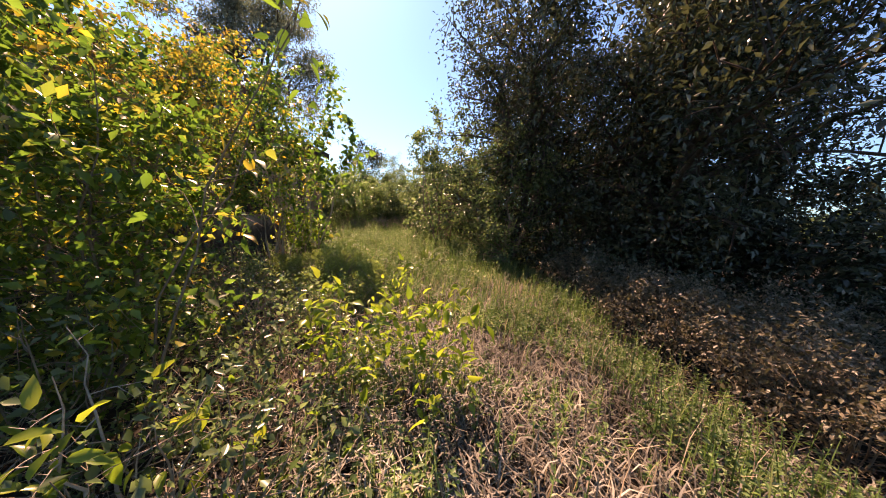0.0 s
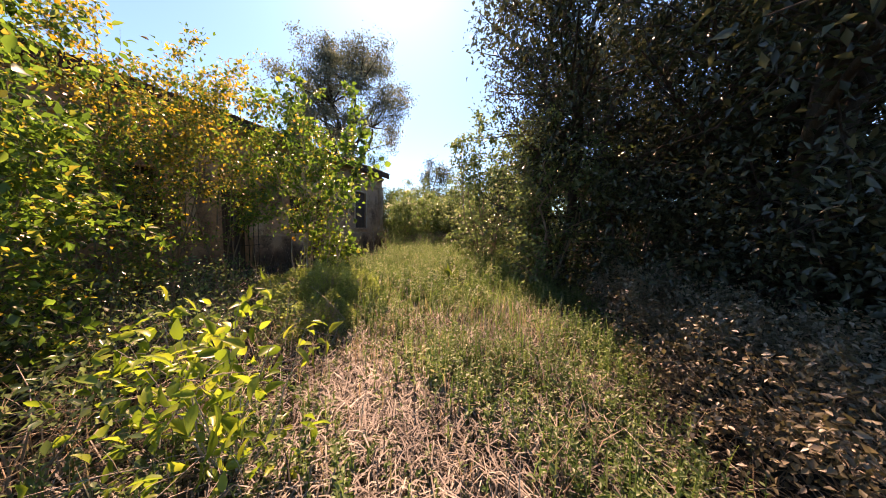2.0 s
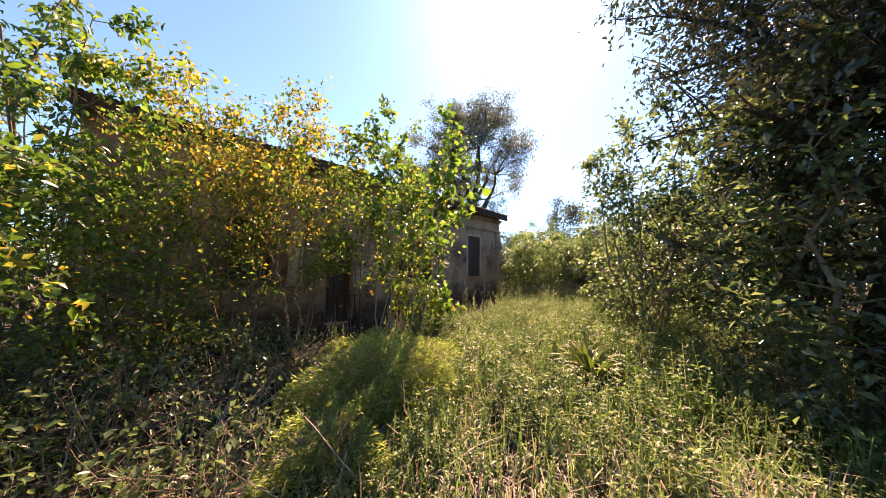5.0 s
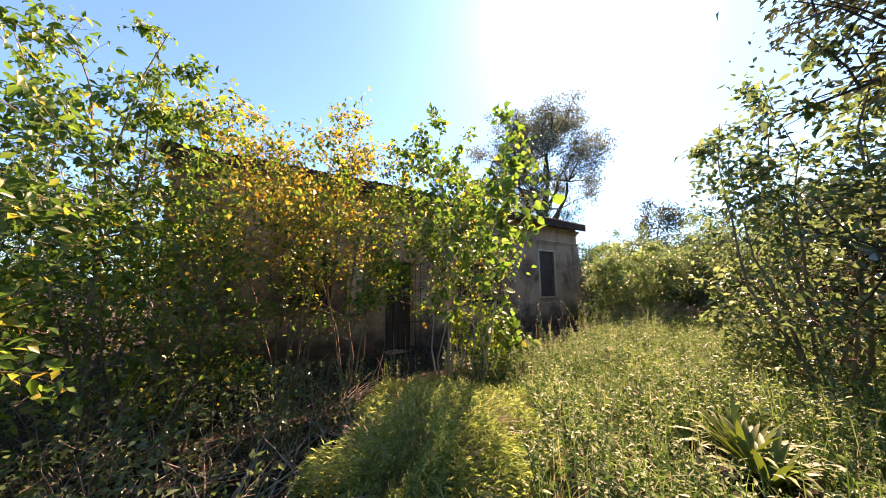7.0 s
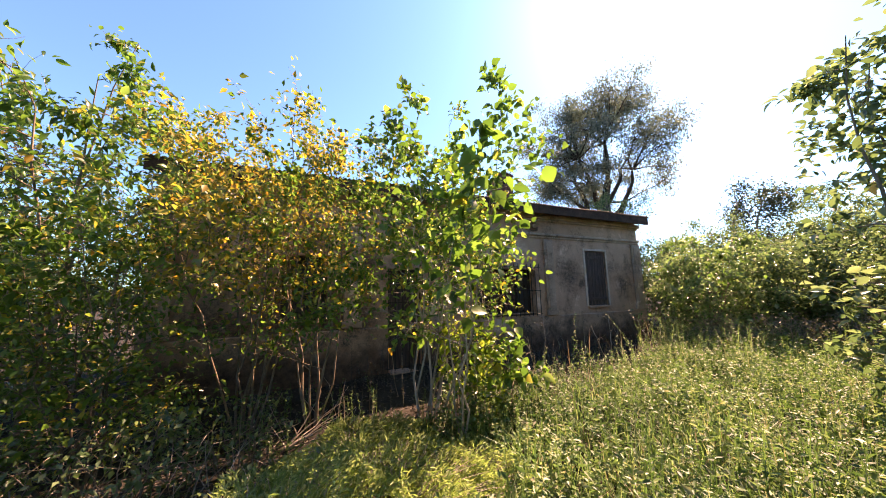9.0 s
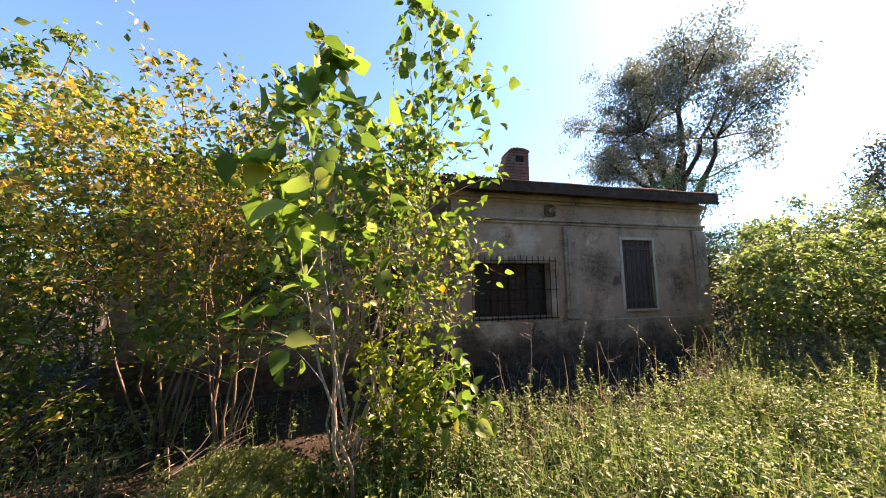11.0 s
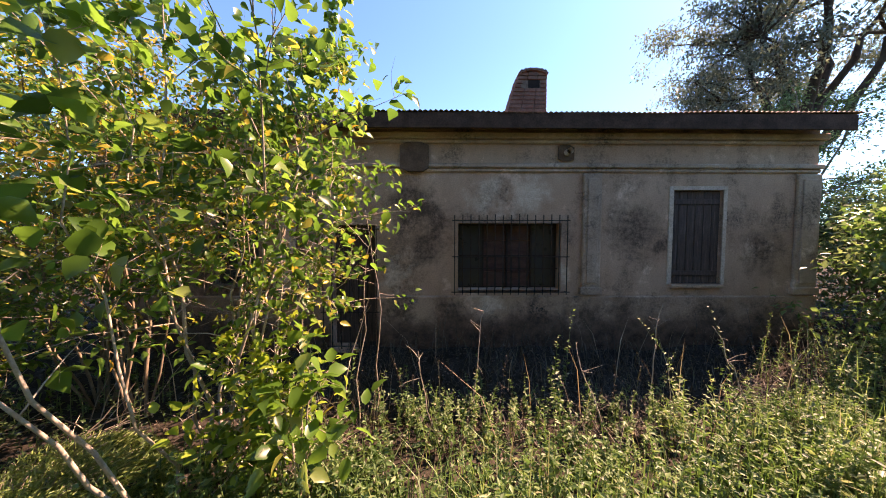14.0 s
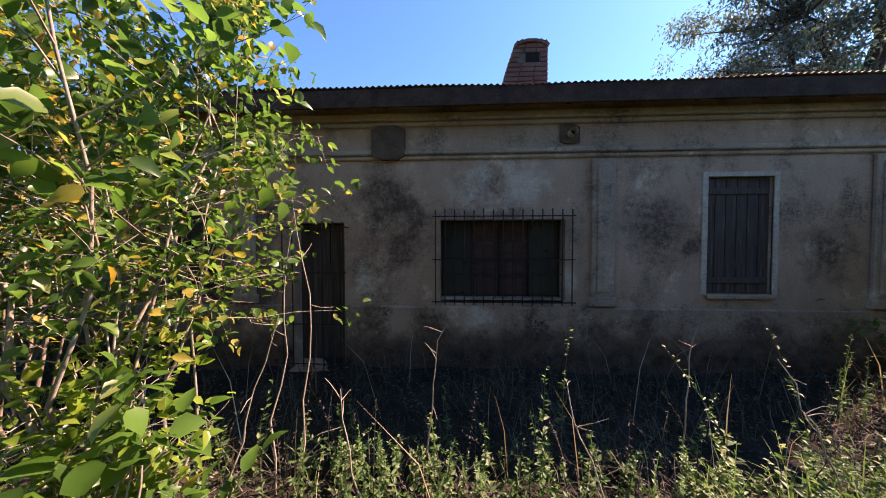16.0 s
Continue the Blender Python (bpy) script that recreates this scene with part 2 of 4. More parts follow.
def soup(name, v, f, mat, parent=None, smooth=False, label=""):
    """One mesh object from arrays, as a part of parent where one is given."""
    me = tri_mesh(name, v, f)
    me.materials.append(mat)
    if smooth:
        me.polygons.foreach_set("use_smooth", np.ones(len(f), bool))
    ob = new(name, me)
    if parent:
        ob.parent = parent
    if label:
        ob["label"] = label
    return ob


def part(name, bm, mat, parent=None, label=""):
    me = bpy.data.meshes.new(name)
    bm.normal_update()
    bm.to_mesh(me)
    bm.free()
    me.materials.append(mat)
    ob = new(name, me)
    if parent:
        ob.parent = parent
    if label:
        ob["label"] = label
    return ob


def thing(name, x, y, z, label, category, group="", kind=""):
    ob = new(name)
    ob.location = (x, y, z)
    return tagged(ob, label, category, group, kind)


def box(bm, x0, x1, y0, y1, z0, z1, bevel=0.0):
    m = Matrix.LocRotScale(((x0 + x1) / 2, (y0 + y1) / 2, (z0 + z1) / 2), None, (x1 - x0, y1 - y0, z1 - z0))
    r = bmesh.ops.create_cube(bm, size=1, matrix=m)
    if bevel:
        es = list({e for v in r["verts"] for e in v.link_edges})
        bmesh.ops.bevel(bm, geom=es, offset=bevel, segments=1, affect="EDGES")
    return bm


def rod(bm, a, b, r, sides=6):
    a, b = Vector(a), Vector(b)
    q = (b - a).to_track_quat("Z", "Y").to_matrix().to_4x4()
    bmesh.ops.create_cone(bm, cap_ends=True, segments=sides, radius1=r, radius2=r, depth=(b - a).length, matrix=Matrix.Translation((a + b) / 2) @ q)
    return bm


def ground_z(x, y):
    """The lie of the land: level by the house, a little lower along the track, falling to the shaded side."""
    x, y = np.asarray(x, float), np.asarray(y, float)
    near = 1 / (1 + np.exp(np.clip(-(x + 7.0) / 0.8, -40, 40)))
    z = -0.12 * (1 - near)
    side = 1 / (1 + np.exp(np.clip((y + 7.6) / 0.35, -40, 40)))
    z = z - 0.22 * side * np.clip((3.0 - x) / 4, 0, 1)
    z = z + 0.05 * np.sin(x * 1.7 + 0.6 * y) * np.cos(y * 1.3 - 0.4 * x) + 0.02 * np.sin(5.1 * x) * np.cos(4.3 * y)
    return z * np.clip((60 - np.hypot(x, y)) / 30, 0, 1)


# ---- plants ----
LO_V = np.array([(0, 0, 0), (0.42, 0.5, 0.12), (1, 0, -0.06), (0.42, -0.5, 0.12)], float)
LO_F = np.array([(0, 1, 2), (0, 2, 3)])
HI_V = np.array([(0, 0, 0), (0.12, 0.34, 0.08), (0.42, 0.52, 0.12), (0.78, 0.27, 0.02), (1.04, 0, -0.16), (0.78, -0.27, 0.02), (0.42, -0.52, 0.12), (0.12, -0.34, 0.08), (0.28, 0, 0), (0.65, 0, -0.02)], float)
HI_F = np.array([(0, 1, 8), (1, 2, 8), (2, 9, 8), (2, 3, 9), (3, 4, 9), (4, 5, 9), (5, 6, 9), (6, 8, 9), (6, 7, 8), (7, 0, 8)])


def leaves(P, D, length, ratio=0.55, hi=False, flat=0.9):
    """Vertices and faces of folded leaves that start at P and point along D."""
    n = len(P)
    tv, tf = (HI_V, HI_F) if hi else (LO_V, LO_F)
    D = unit(D)
    up = np.array((0, 0, 1.0)) * flat + rng.normal(0, 0.55, (n, 3))
    S = unit(np.cross(D, up))
    N = np.cross(S, D)
    L = (length * rng.uniform(0.55, 1.2, n))[:, None, None]
    W = L * ratio * rng.uniform(0.8, 1.2, n)[:, None, None]
    v = P[:, None] + D[:, None] * tv[None, :, :1] * L + S[:, None] * tv[None, :, 1:2] * W + N[:, None] * tv[None, :, 2:] * L
    f = tf[None] + (np.arange(n) * len(tv))[:, None, None]
    return v.reshape(-1, 3), f.reshape(-1, 3)


def tubes(paths, sides):
    """Tapered tubes along polylines, given as (points, radii)."""
    vs, fs, at = [], [], 0
    ang = np.arange(sides) * 2 * np.pi / sides
    for p, r in paths:
        d = unit(np.gradient(p, axis=0))
        ref = np.array((1.0, 0.2, 0.1)) if abs(d[0, 2]) > 0.7 else np.array((0.1, 0.2, 1.0))
        a = unit(np.cross(d, ref))
        b = np.cross(d, a)
        ring = p[:, None] + r[:, None, None] * (a[:, None] * np.cos(ang)[None, :, None] + b[:, None] * np.sin(ang)[None, :, None])
        n = len(p)
        i = np.arange(n - 1)[:, None] * sides
        j = np.arange(sides)[None]
        k = (j + 1) % sides
        q = np.stack([i + j, i + k, i + sides + k, i + j, i + sides + k, i + sides + j], -1).reshape(-1, 3)
        vs.append(ring.reshape(-1, 3))
        fs.append(q + at)
        at += n * sides
    return np.concatenate(vs), np.concatenate(fs)


def bend(p0, p1, n=5, bow=0.15, rise=0.0):
    u = np.linspace(0, 1, n)[:, None]
    span = np.linalg.norm(p1 - p0)
    off = rng.normal(0, bow * span, 3) * (1, 1, 0.4) + (0, 0, rise * span)
    return p0 + (p1 - p0) * u + off * (4 * u * (1 - u)) * 0.5 + rng.normal(0, 0.012 * span, (n, 3)) * (u > 0)


def along(p, t):
    s = t * (len(p) - 1)
    i = min(int(s), len(p) - 2)
    return p[i] + (p[i + 1] - p[i]) * (s - i)


TRACK = np.array([(-13.0, -5.6), (-11.4, -5.65), (-10.5, -6.75), (-8.7, -6.45), (-5.8, -5.6), (-4.5, -5.2), (-3.2, -3.9), (-3.1, -3.0)])


def off_track(p, wide=0.95, high=3.4):
    """True for points clear of the trodden line."""
    p = np.atleast_2d(p)
    best = np.full(len(p), 99.0)
    for a, b in zip(TRACK[:-1], TRACK[1:]):
        u = np.clip(((p[:, :2] - a) @ (b - a)) / ((b - a) @ (b - a)), 0, 1)
        best = np.minimum(best, np.linalg.norm(p[:, :2] - a - u[:, None] * (b - a), axis=1))
    return (best > wide) | (p[:, 2] > high)


def shaded_side(p):
    """True on the tree side of the track, where crowns reach further out higher up."""
    p = np.atleast_2d(p)
    s = 1 / (1 + np.exp(-(p[:, 0] + 6.1) / 0.3))
    far = 1 / (1 + np.exp(-(p[:, 0] + 4.2) / 0.25))
    edge = -7.75 + 1.2 * s + 1.4 * far + 1.0 * s * np.clip((p[:, 2] - 0.6) / 2.5, 0, 1)
    return (p[:, 1] < edge) & off_track(p, 1.1, 9.0)


def overhang(p):
    """As shaded_side, but high boughs reach out over the track."""
    p = np.atleast_2d(p)
    reach = -8.0 + 1.0 * np.clip((p[:, 2] - 2.6) / 0.8, 0, 1) + 1.9 * np.clip((p[:, 2] - 3.4) / 1.4, 0, 1)
    return shaded_side(p) | ((p[:, 1] < reach) & (p[:, 2] > 2.6) & (p[:, 0] > -7.2) & off_track(p, 1.3, 3.6))


def bush(name, x, y, height, spread, label, category, leaf, bark, stems=4, branches=9, twigs=6, per=8, size=0.07, ratio=0.55,
         low=0.2, hi=False, lean=(0, 0), thick=0.03, puff=0.05, rise=0.35, hang=0.25, group="", top=0.6, flat=0.9, shoots=0, shoot_from=0.45, twig_len=0.45, keep=off_track):
    """A woody plant: stems from one root, branches, twigs and leaves set along the twigs."""
    z = float(ground_z(x, y)) - 0.03
    root = thing(name, x, y, z, label, category, group)
    trunk, limb, twig = [], [], []
    P, D = [], []
    for s in range(stems):
        a = 2 * np.pi * (s + rng.uniform(0, 0.8)) / stems
        rad = spread * top * np.sqrt(rng.uniform(0.02, 1)) * (stems > 1)
        h = height * rng.uniform(0.72, 1.0) if s else height
        tip = np.array((lean[0] + rad * np.cos(a), lean[1] + rad * np.sin(a), h))
        b0 = np.array((0.05 * np.cos(a), 0.05 * np.sin(a), 0.0)) * (1 + stems * 0.2) * thick / 0.03
        p = bend(b0, tip, 9, 0.07)
        trunk.append((p, np.linspace(1, 0.18, 9) ** 1.1 * thick * rng.uniform(0.7, 1.1)))
        for k in range(branches):
            t = low + (1 - low) * (k + rng.uniform(0, 1)) / branches
            c = along(p, min(t, 0.99))
            az = a + rng.normal(0, 1.4)
            ln = spread * rng.uniform(0.45, 1.0) * (1.1 - 0.85 * ((t - low) / (1 - low)) ** 1.5)
            el = rng.normal(rise, 0.25)
            e = c + ln * np.array((np.cos(az) * np.cos(el), np.sin(az) * np.cos(el), np.sin(el)))
            e[2] = max(e[2], 0.08)
            q = bend(c, e, 5, 0.12, 0.12)
            if not keep(q + (x, y, z)).all():
                e = c + (e - c) * 0.5
                q = bend(c, e, 5, 0.12, 0.12)
                if not keep(q + (x, y, z)).all():
                    continue
            limb.append((q, np.linspace(1, 0.25, 5) * thick * 0.38 * (1.15 - 0.7 * t)))
            for j in range(twigs):
                u = 0.2 + 0.8 * (j + rng.uniform(0, 1)) / twigs
                g = along(q, min(u, 0.99))
                dv = unit(unit(e - c) * 0.7 + rng.normal(0, 0.6, 3) + (0, 0, 0.1))
                w = bend(g, g + dv * ln * twig_len * rng.uniform(0.5, 1.1), 4, 0.12)
                w[:, 2] = np.maximum(w[:, 2], 0.03)
                if not keep(w + (x, y, z)).all():
                    continue
                twig.append((w, np.linspace(1, 0.4, 4) * max(thick * 0.1, 0.0018)))
                m = max(1, int(per * rng.uniform(0.6, 1.3)))
                us = rng.uniform(0.1, 1.0, m) * 2.999
                i = us.astype(int)
                pts = w[i] + (w[i + 1] - w[i]) * (us - i)[:, None]
                P.append(pts + rng.normal(0, puff, (m, 3)))
                D.append(dv * 0.5 + rng.normal(0, 0.7, (m, 3)) + (0, 0, -hang))
        for k in range(shoots):
            us = rng.uniform(shoot_from, 1.0, 10) * 7.999
            i = us.astype(int)
            P.append(p[i] + (p[i + 1] - p[i]) * (us - i)[:, None])
            D.append(rng.normal(0, 0.7, (10, 3)) + (0, 0, 0.1))
    P, D = np.concatenate(P), np.concatenate(D)
    ok = keep(P + (x, y, z))
    P, D = P[ok], D[ok]
    for p in trunk:
        soup("trunk" if stems < 4 else "stem", *tubes([p], 7), bark, root, True)
    tagged(soup("bough", *tubes(limb, 5), bark, root, True), kind="stuff")
    tagged(soup("twig", *tubes(twig, 3), bark, root), kind="stuff")
    tagged(soup("crown", *leaves(P, D, size, ratio, hi, flat), leaf, root), kind="stuff")
    return root


def blades(x, y, h, w, lean=0.35, droop=0.25, z=None):
    """Grass: each blade a bent strip that narrows to a point."""
    n = len(x)
    z = ground_z(x, y) - 0.01 if z is None else z
    b = np.stack([x, y, z], -1)
    a = rng.uniform(0, 2 * np.pi, n)
    d = np.stack([np.cos(a), np.sin(a), 0 * a], -1)
    s = np.stack([-np.sin(a), np.cos(a), 0 * a], -1) * (w * rng.uniform(0.6, 1.3, n))[:, None]
    hh = (h * rng.uniform(0.45, 1.15, n))
    l = lean * rng.uniform(0.1, 1.4, n)
    m = b + d * (hh * l * 0.35)[:, None] + np.stack([0 * a, 0 * a, hh * 0.6], -1)
    t = b + d * (hh * l)[:, None] + np.stack([0 * a, 0 * a, hh * (1 - droop * l)], -1)
    v = np.stack([b - s, b + s, m - s * 0.7, m + s * 0.7, t], 1).reshape(-1, 3)
    f = (np.array([(0, 1, 3), (0, 3, 2), (2, 3, 4)])[None] + (np.arange(n) * 5)[:, None, None]).reshape(-1, 3)
    return v, f


def forbs(x, y, h, k, size, ratio=0.4, lean=0.25):
    """Leafy weeds: for each, a thin bent stalk and k leaves up its length."""
    n = len(x)
    z = ground_z(x, y)
    a = rng.uniform(0, 2 * np.pi, n)
    d = np.stack([np.cos(a), np.sin(a), 0 * a], -1) * (lean * rng.uniform(0, 1.3, n))[:, None]
    hh = h * rng.uniform(0.5, 1.2, n)
    su = np.array((0, 0.35, 0.7, 1.0))
    ax = np.stack([x, y, z], -1)[:, None] + d[:, None] * (su[None, :, None] ** 2 * hh[:, None, None]) + np.stack([0 * hh[:, None] * su, 0 * hh[:, None] * su, hh[:, None] * su], -1)
    sw = np.stack([-np.sin(a), np.cos(a), 0 * a], -1)[:, None] * (np.array((0.0045, 0.004, 0.003, 0.0012))[None, :, None])
    sv = np.concatenate([ax - sw, ax + sw], 1).reshape(-1, 3)
    sf = (np.array([q for i in range(3) for q in ((i, i + 1, i + 4), (i + 1, i + 5, i + 4))])[None] + (np.arange(n) * 8)[:, None, None]).reshape(-1, 3)
    u = rng.uniform(0.15, 1.0, (n, k))
    b = np.stack([x, y, z], -1)[:, None] + np.stack([0 * u, 0 * u, u * hh[:, None]], -1) + d[:, None] * (u**2 * hh[:, None])[..., None]
    g = rng.uniform(0, 2 * np.pi, (n, k))
    D = np.stack([np.cos(g), np.sin(g), rng.normal(0.25, 0.35, (n, k))], -1)
    L = (size * (1.25 - 0.7 * u)).ravel()
    lv, lf = leaves(b.reshape(-1, 3), D.reshape(-1, 3), L, ratio)
    return np.concatenate([sv, lv]), np.concatenate([sf, lf + len(sv)])


def stuff(name, vf, mat, label, category):
    return tagged(soup(name, *vf, mat), label, category, kind="stuff")


def scatter(n, x0, x1, y0, y1, keep=None):
    x, y = rng.uniform(x0, x1, n), rng.uniform(y0, y1, n)
    free = np.ones(n, bool)
    for cx, cy, r in ((-4.85, -5.35, 0.42), (-5.1, -5.5, 0.35), (-6.95, -4.0, 0.75), (-6.3, -3.65, 0.8), (-6.35, -2.95, 0.65), (-5.6, -3.45, 0.45), (-7.6, -4.5, 0.4)):
        free &= np.hypot(x - cx, y - cy) > r * rng.uniform(0.7, 1.1, n)
    x, y = x[free], y[free]
    n = len(x)
    if keep is not None:
        k = keep(x, y) > rng.uniform(0, 1, n)
        x, y = x[k], y[k]
    return x, y


# ---- ground ----
gx = np.concatenate([[-900, -300, -120, -60, -35], np.linspace(-22, 12, 171), [25, 45, 80, 160, 400, 900]])
gy = np.concatenate([[-900, -300, -120, -60, -30], np.linspace(-18, 8, 131), [20, 40, 80, 160, 400, 900]])
mx, my = np.meshgrid(gx, gy, indexing="ij")
gv = np.stack([mx, my, ground_z(mx, my)], -1).reshape(-1, 3)
ii, jj = np.meshgrid(np.arange(len(gx) - 1), np.arange(len(gy) - 1), indexing="ij")
q = (ii * len(gy) + jj).ravel()
gf = np.concatenate([np.stack([q, q + len(gy), q + len(gy) + 1], -1), np.stack([q, q + len(gy) + 1, q + 1], -1)])
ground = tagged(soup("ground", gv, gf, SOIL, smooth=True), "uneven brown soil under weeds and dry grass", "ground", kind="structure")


# ---- house ----
X0, X1, YB = -9.1, 2.3, 4.6
house = thing("house", -3.4, 2.0, 0, "abandoned single-storey plastered house with a rusty corrugated roof", "house")


def hpart(name, bm, mat, parent=None, label=""):
    ob = part(name, bm, mat, parent or house, label)
    if parent is None:
        ob.location = (3.4, -2.0, 0)
    return ob


def wall_with_holes(bm, x0, x1, z0, z1, y0, y1, holes):
    """A wall along x between y0 and y1, pierced by (x0, x1, z0, z1) openings."""
    xs = sorted({x0, x1, *(h[0] for h in holes), *(h[1] for h in holes)})
    zs = sorted({z0, z1, *(h[2] for h in holes), *(h[3] for h in holes)})
    def solid(a, b):
        return 0 <= a < len(xs) - 1 and 0 <= b < len(zs) - 1 and not any(h[0] <= xs[a] < h[1] and h[2] <= zs[b] < h[3] for h in holes)
    def quad(*c):
        bm.faces.new([bm.verts.new(p) for p in c])
    for a in range(len(xs) - 1):
        for b in range(len(zs) - 1):
            if not solid(a, b):
                continue
            l, r, d, u = xs[a], xs[a + 1], zs[b], zs[b + 1]
            quad((l, y0, d), (r, y0, d), (r, y0, u), (l, y0, u))
            quad((r, y1, d), (l, y1, d), (l, y1, u), (r, y1, u))
            if not solid(a - 1, b):
                quad((l, y1, d), (l, y0, d), (l, y0, u), (l, y1, u))
            if not solid(a + 1, b):
                quad((r, y0, d), (r, y1, d), (r, y1, u), (r, y0, u))
            if not solid(a, b - 1):
                quad((l, y0, d), (l, y1, d), (r, y1, d), (r, y0, d))
            if not solid(a, b + 1):
                quad((l, y0, u), (r, y0, u), (r, y1, u), (l, y1, u))
    bmesh.ops.remove_doubles(bm, verts=bm.verts, dist=0.0005)
    return bm


FARWIN = (-7.35, -6.6, 1.0, 2.2)
WIN, SHUT, DOOR = (-3.43, -1.78, 0.93, 2.0), (0.0, 0.8, 1.02, 2.53), (-5.45, -4.75, -0.3, 1.97)
hpart("wall_front", wall_with_holes(bmesh.new(), X0, X1, -0.3, 3.595, 0.0, 0.4, [WIN, SHUT, DOOR, FARWIN]), PLASTER)


def slope_top(bm):
    for v in bm.verts:
        if v.co.z > 3:
            v.co.z = 3.585 + 0.06 * (v.co.y + 0.34)


bm = bmesh.new()
box(bm, X1 - 0.4, X1, 0.4, YB, -0.3, 3.585)
slope_top(bm)
hpart("wall_side", bm, PLASTER)
bm = bmesh.new()
box(bm, X0, X0 + 0.4, 0.4, YB, -0.3, 3.585)
slope_top(bm)
hpart("wall_side", bm, PLASTER)
bm = bmesh.new()
box(bm, X0 + 0.4, X1 - 0.4, YB - 0.4, YB, -0.3, 3.5)
slope_top(bm)
hpart("wall_back", bm, PLASTER)

# roof: wavy sheets on a low slope, jutting over the wall
xs = np.arange(X0 - 0.1, X1 + 0.2, 0.019)
ys = np.array([-0.34, 0.6, 2.5, 4.9])
wx, wy = np.meshgrid(xs, ys, indexing="ij")
wz = 3.61 + 0.06 * (wy + 0.34) + 0.012 * np.sin(wx * 2 * np.pi / 0.076) + 0.012 * np.sin(wx * 0.9) + 0.006 * np.sin(wx * 3.1)
n = len(ys)
top = np.stack([wx, wy, wz], -1).reshape(-1, 3)
low = top - (0, 0, 0.004)
ii, jj = np.meshgrid(np.arange(len(xs) - 1), np.arange(n - 1), indexing="ij")
q = (ii * n + jj).ravel()
f1 = np.concatenate([np.stack([q, q + n, q + n + 1], -1), np.stack([q, q + n + 1, q + 1], -1)])
e = np.arange(len(xs) - 1) * n
o = len(top)
rim = np.concatenate([np.stack([e, e + o, e + o + n], -1), np.stack([e, e + o + n, e + n], -1)])
roof = soup("roof", np.concatenate([top, low]) + (3.4, -2.0, 0), np.concatenate([f1, f1[:, ::-1] + o, rim]), RUST, house, True, "rusty corrugated metal roof")

RUST_AND_SHADE = rough_mat("rust_and_shade", [(0.3, (0.045, 0.022, 0.015)), (0.7, (0.12, 0.06, 0.042))], 5, 0.85, 0.4, 0.005, None, 40)
# timber added under the eave, its colour darkened for the overhang's shade
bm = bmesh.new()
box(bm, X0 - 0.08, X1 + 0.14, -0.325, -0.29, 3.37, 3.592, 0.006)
hpart("eave_board", bm, RUST_AND_SHADE, None, "rusty eave board, coloured dark for the shade under the overhang")
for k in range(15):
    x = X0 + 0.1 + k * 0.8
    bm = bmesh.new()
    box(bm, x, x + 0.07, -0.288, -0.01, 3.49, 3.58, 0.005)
    hpart("rafter", bm, RUST_AND_SHADE)

bm = bmesh.new()
box(bm, X0 - 0.24, X0 + 0.02, 0.12, 0.26, 2.9, 3.03, 0.008)
hpart("beam_end", bm, RUST_AND_SHADE, None, "dark timber beam end jutting from the gable")

# mouldings, pilasters and plinth
for z0, z1, d in ((3.30, 3.40, 0.10), (3.24, 3.30, 0.05), (2.86, 2.93, 0.07), (2.80, 2.86, 0.035)):
    bm = bmesh.new()
    box(bm, X0 - d * 0.6, X1 + d * 0.6, -d, -0.002, z0, z1, 0.015)
    hpart("moulding", bm, TRIM)
for x0, x1 in ((-1.46, -1.17), (1.95, 2.32), (-9.12, -8.8), (-6.3, -6.0)):
    bm = bmesh.new()
    box(bm, x0, x1, -0.055, -0.003, 0.86, 2.78, 0.012)
    box(bm, x0 - 0.03, x1 + 0.03, -0.075, -0.004, 0.86, 0.98, 0.01)
    box(bm, x0 + 0.06, x1 - 0.06, -0.075, -0.05, 1.05, 2.7, 0.008)
    hpart("pilaster", bm, TRIM)
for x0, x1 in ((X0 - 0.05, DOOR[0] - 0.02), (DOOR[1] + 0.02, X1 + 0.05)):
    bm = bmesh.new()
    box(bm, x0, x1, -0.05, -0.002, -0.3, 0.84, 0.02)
    hpart("plinth", bm, PLINTH, None, "plastered plinth, darker towards the ground with a ragged edge")

# barred window
win = hpart("window", box(bmesh.new(), WIN[0], WIN[1], 0.0, 0.36, WIN[2] - 0.06, WIN[2] + 0.004, 0.01), PLASTER, None, "wide window behind iron bars with dark panes")
bm = bmesh.new()
for x in np.linspace(WIN[0] + 0.02, WIN[1] - 0.02, 5):
    box(bm, x - 0.014, x + 0.014, 0.2, 0.235, WIN[2] + 0.004, WIN[3])
for z in (WIN[2] + 0.02, 1.47, WIN[3] - 0.02):
    box(bm, WIN[0], WIN[1], 0.205, 0.23, z - 0.012, z + 0.012)
part("window_frame", bm, IRON, win)
GLASS, gt, gp, go = nodes_of("dusty_glass")
gp.inputs["Base Color"].default_value = (0.03, 0.027, 0.024, 1)
gt.links.new(ramp_of(gt, noise_of(gt, 7, 5), [(0.3, (0.18, 0.18, 0.18)), (0.7, (0.6, 0.6, 0.6))]), gp.inputs["Roughness"])
cuts = np.linspace(WIN[0], WIN[1], 5)
for k in (0, 3):
    bm = bmesh.new()
    box(bm, cuts[k], cuts[k + 1], 0.215, 0.221, WIN[2], WIN[3])
    part("pane", bm, GLASS, win)
BOARD = rough_mat("reddish_board", [(0.3, (0.085, 0.04, 0.032)), (0.7, (0.17, 0.085, 0.068))], 4, 0.85, 0.4, 0.004, (1, 1, 3), 50)
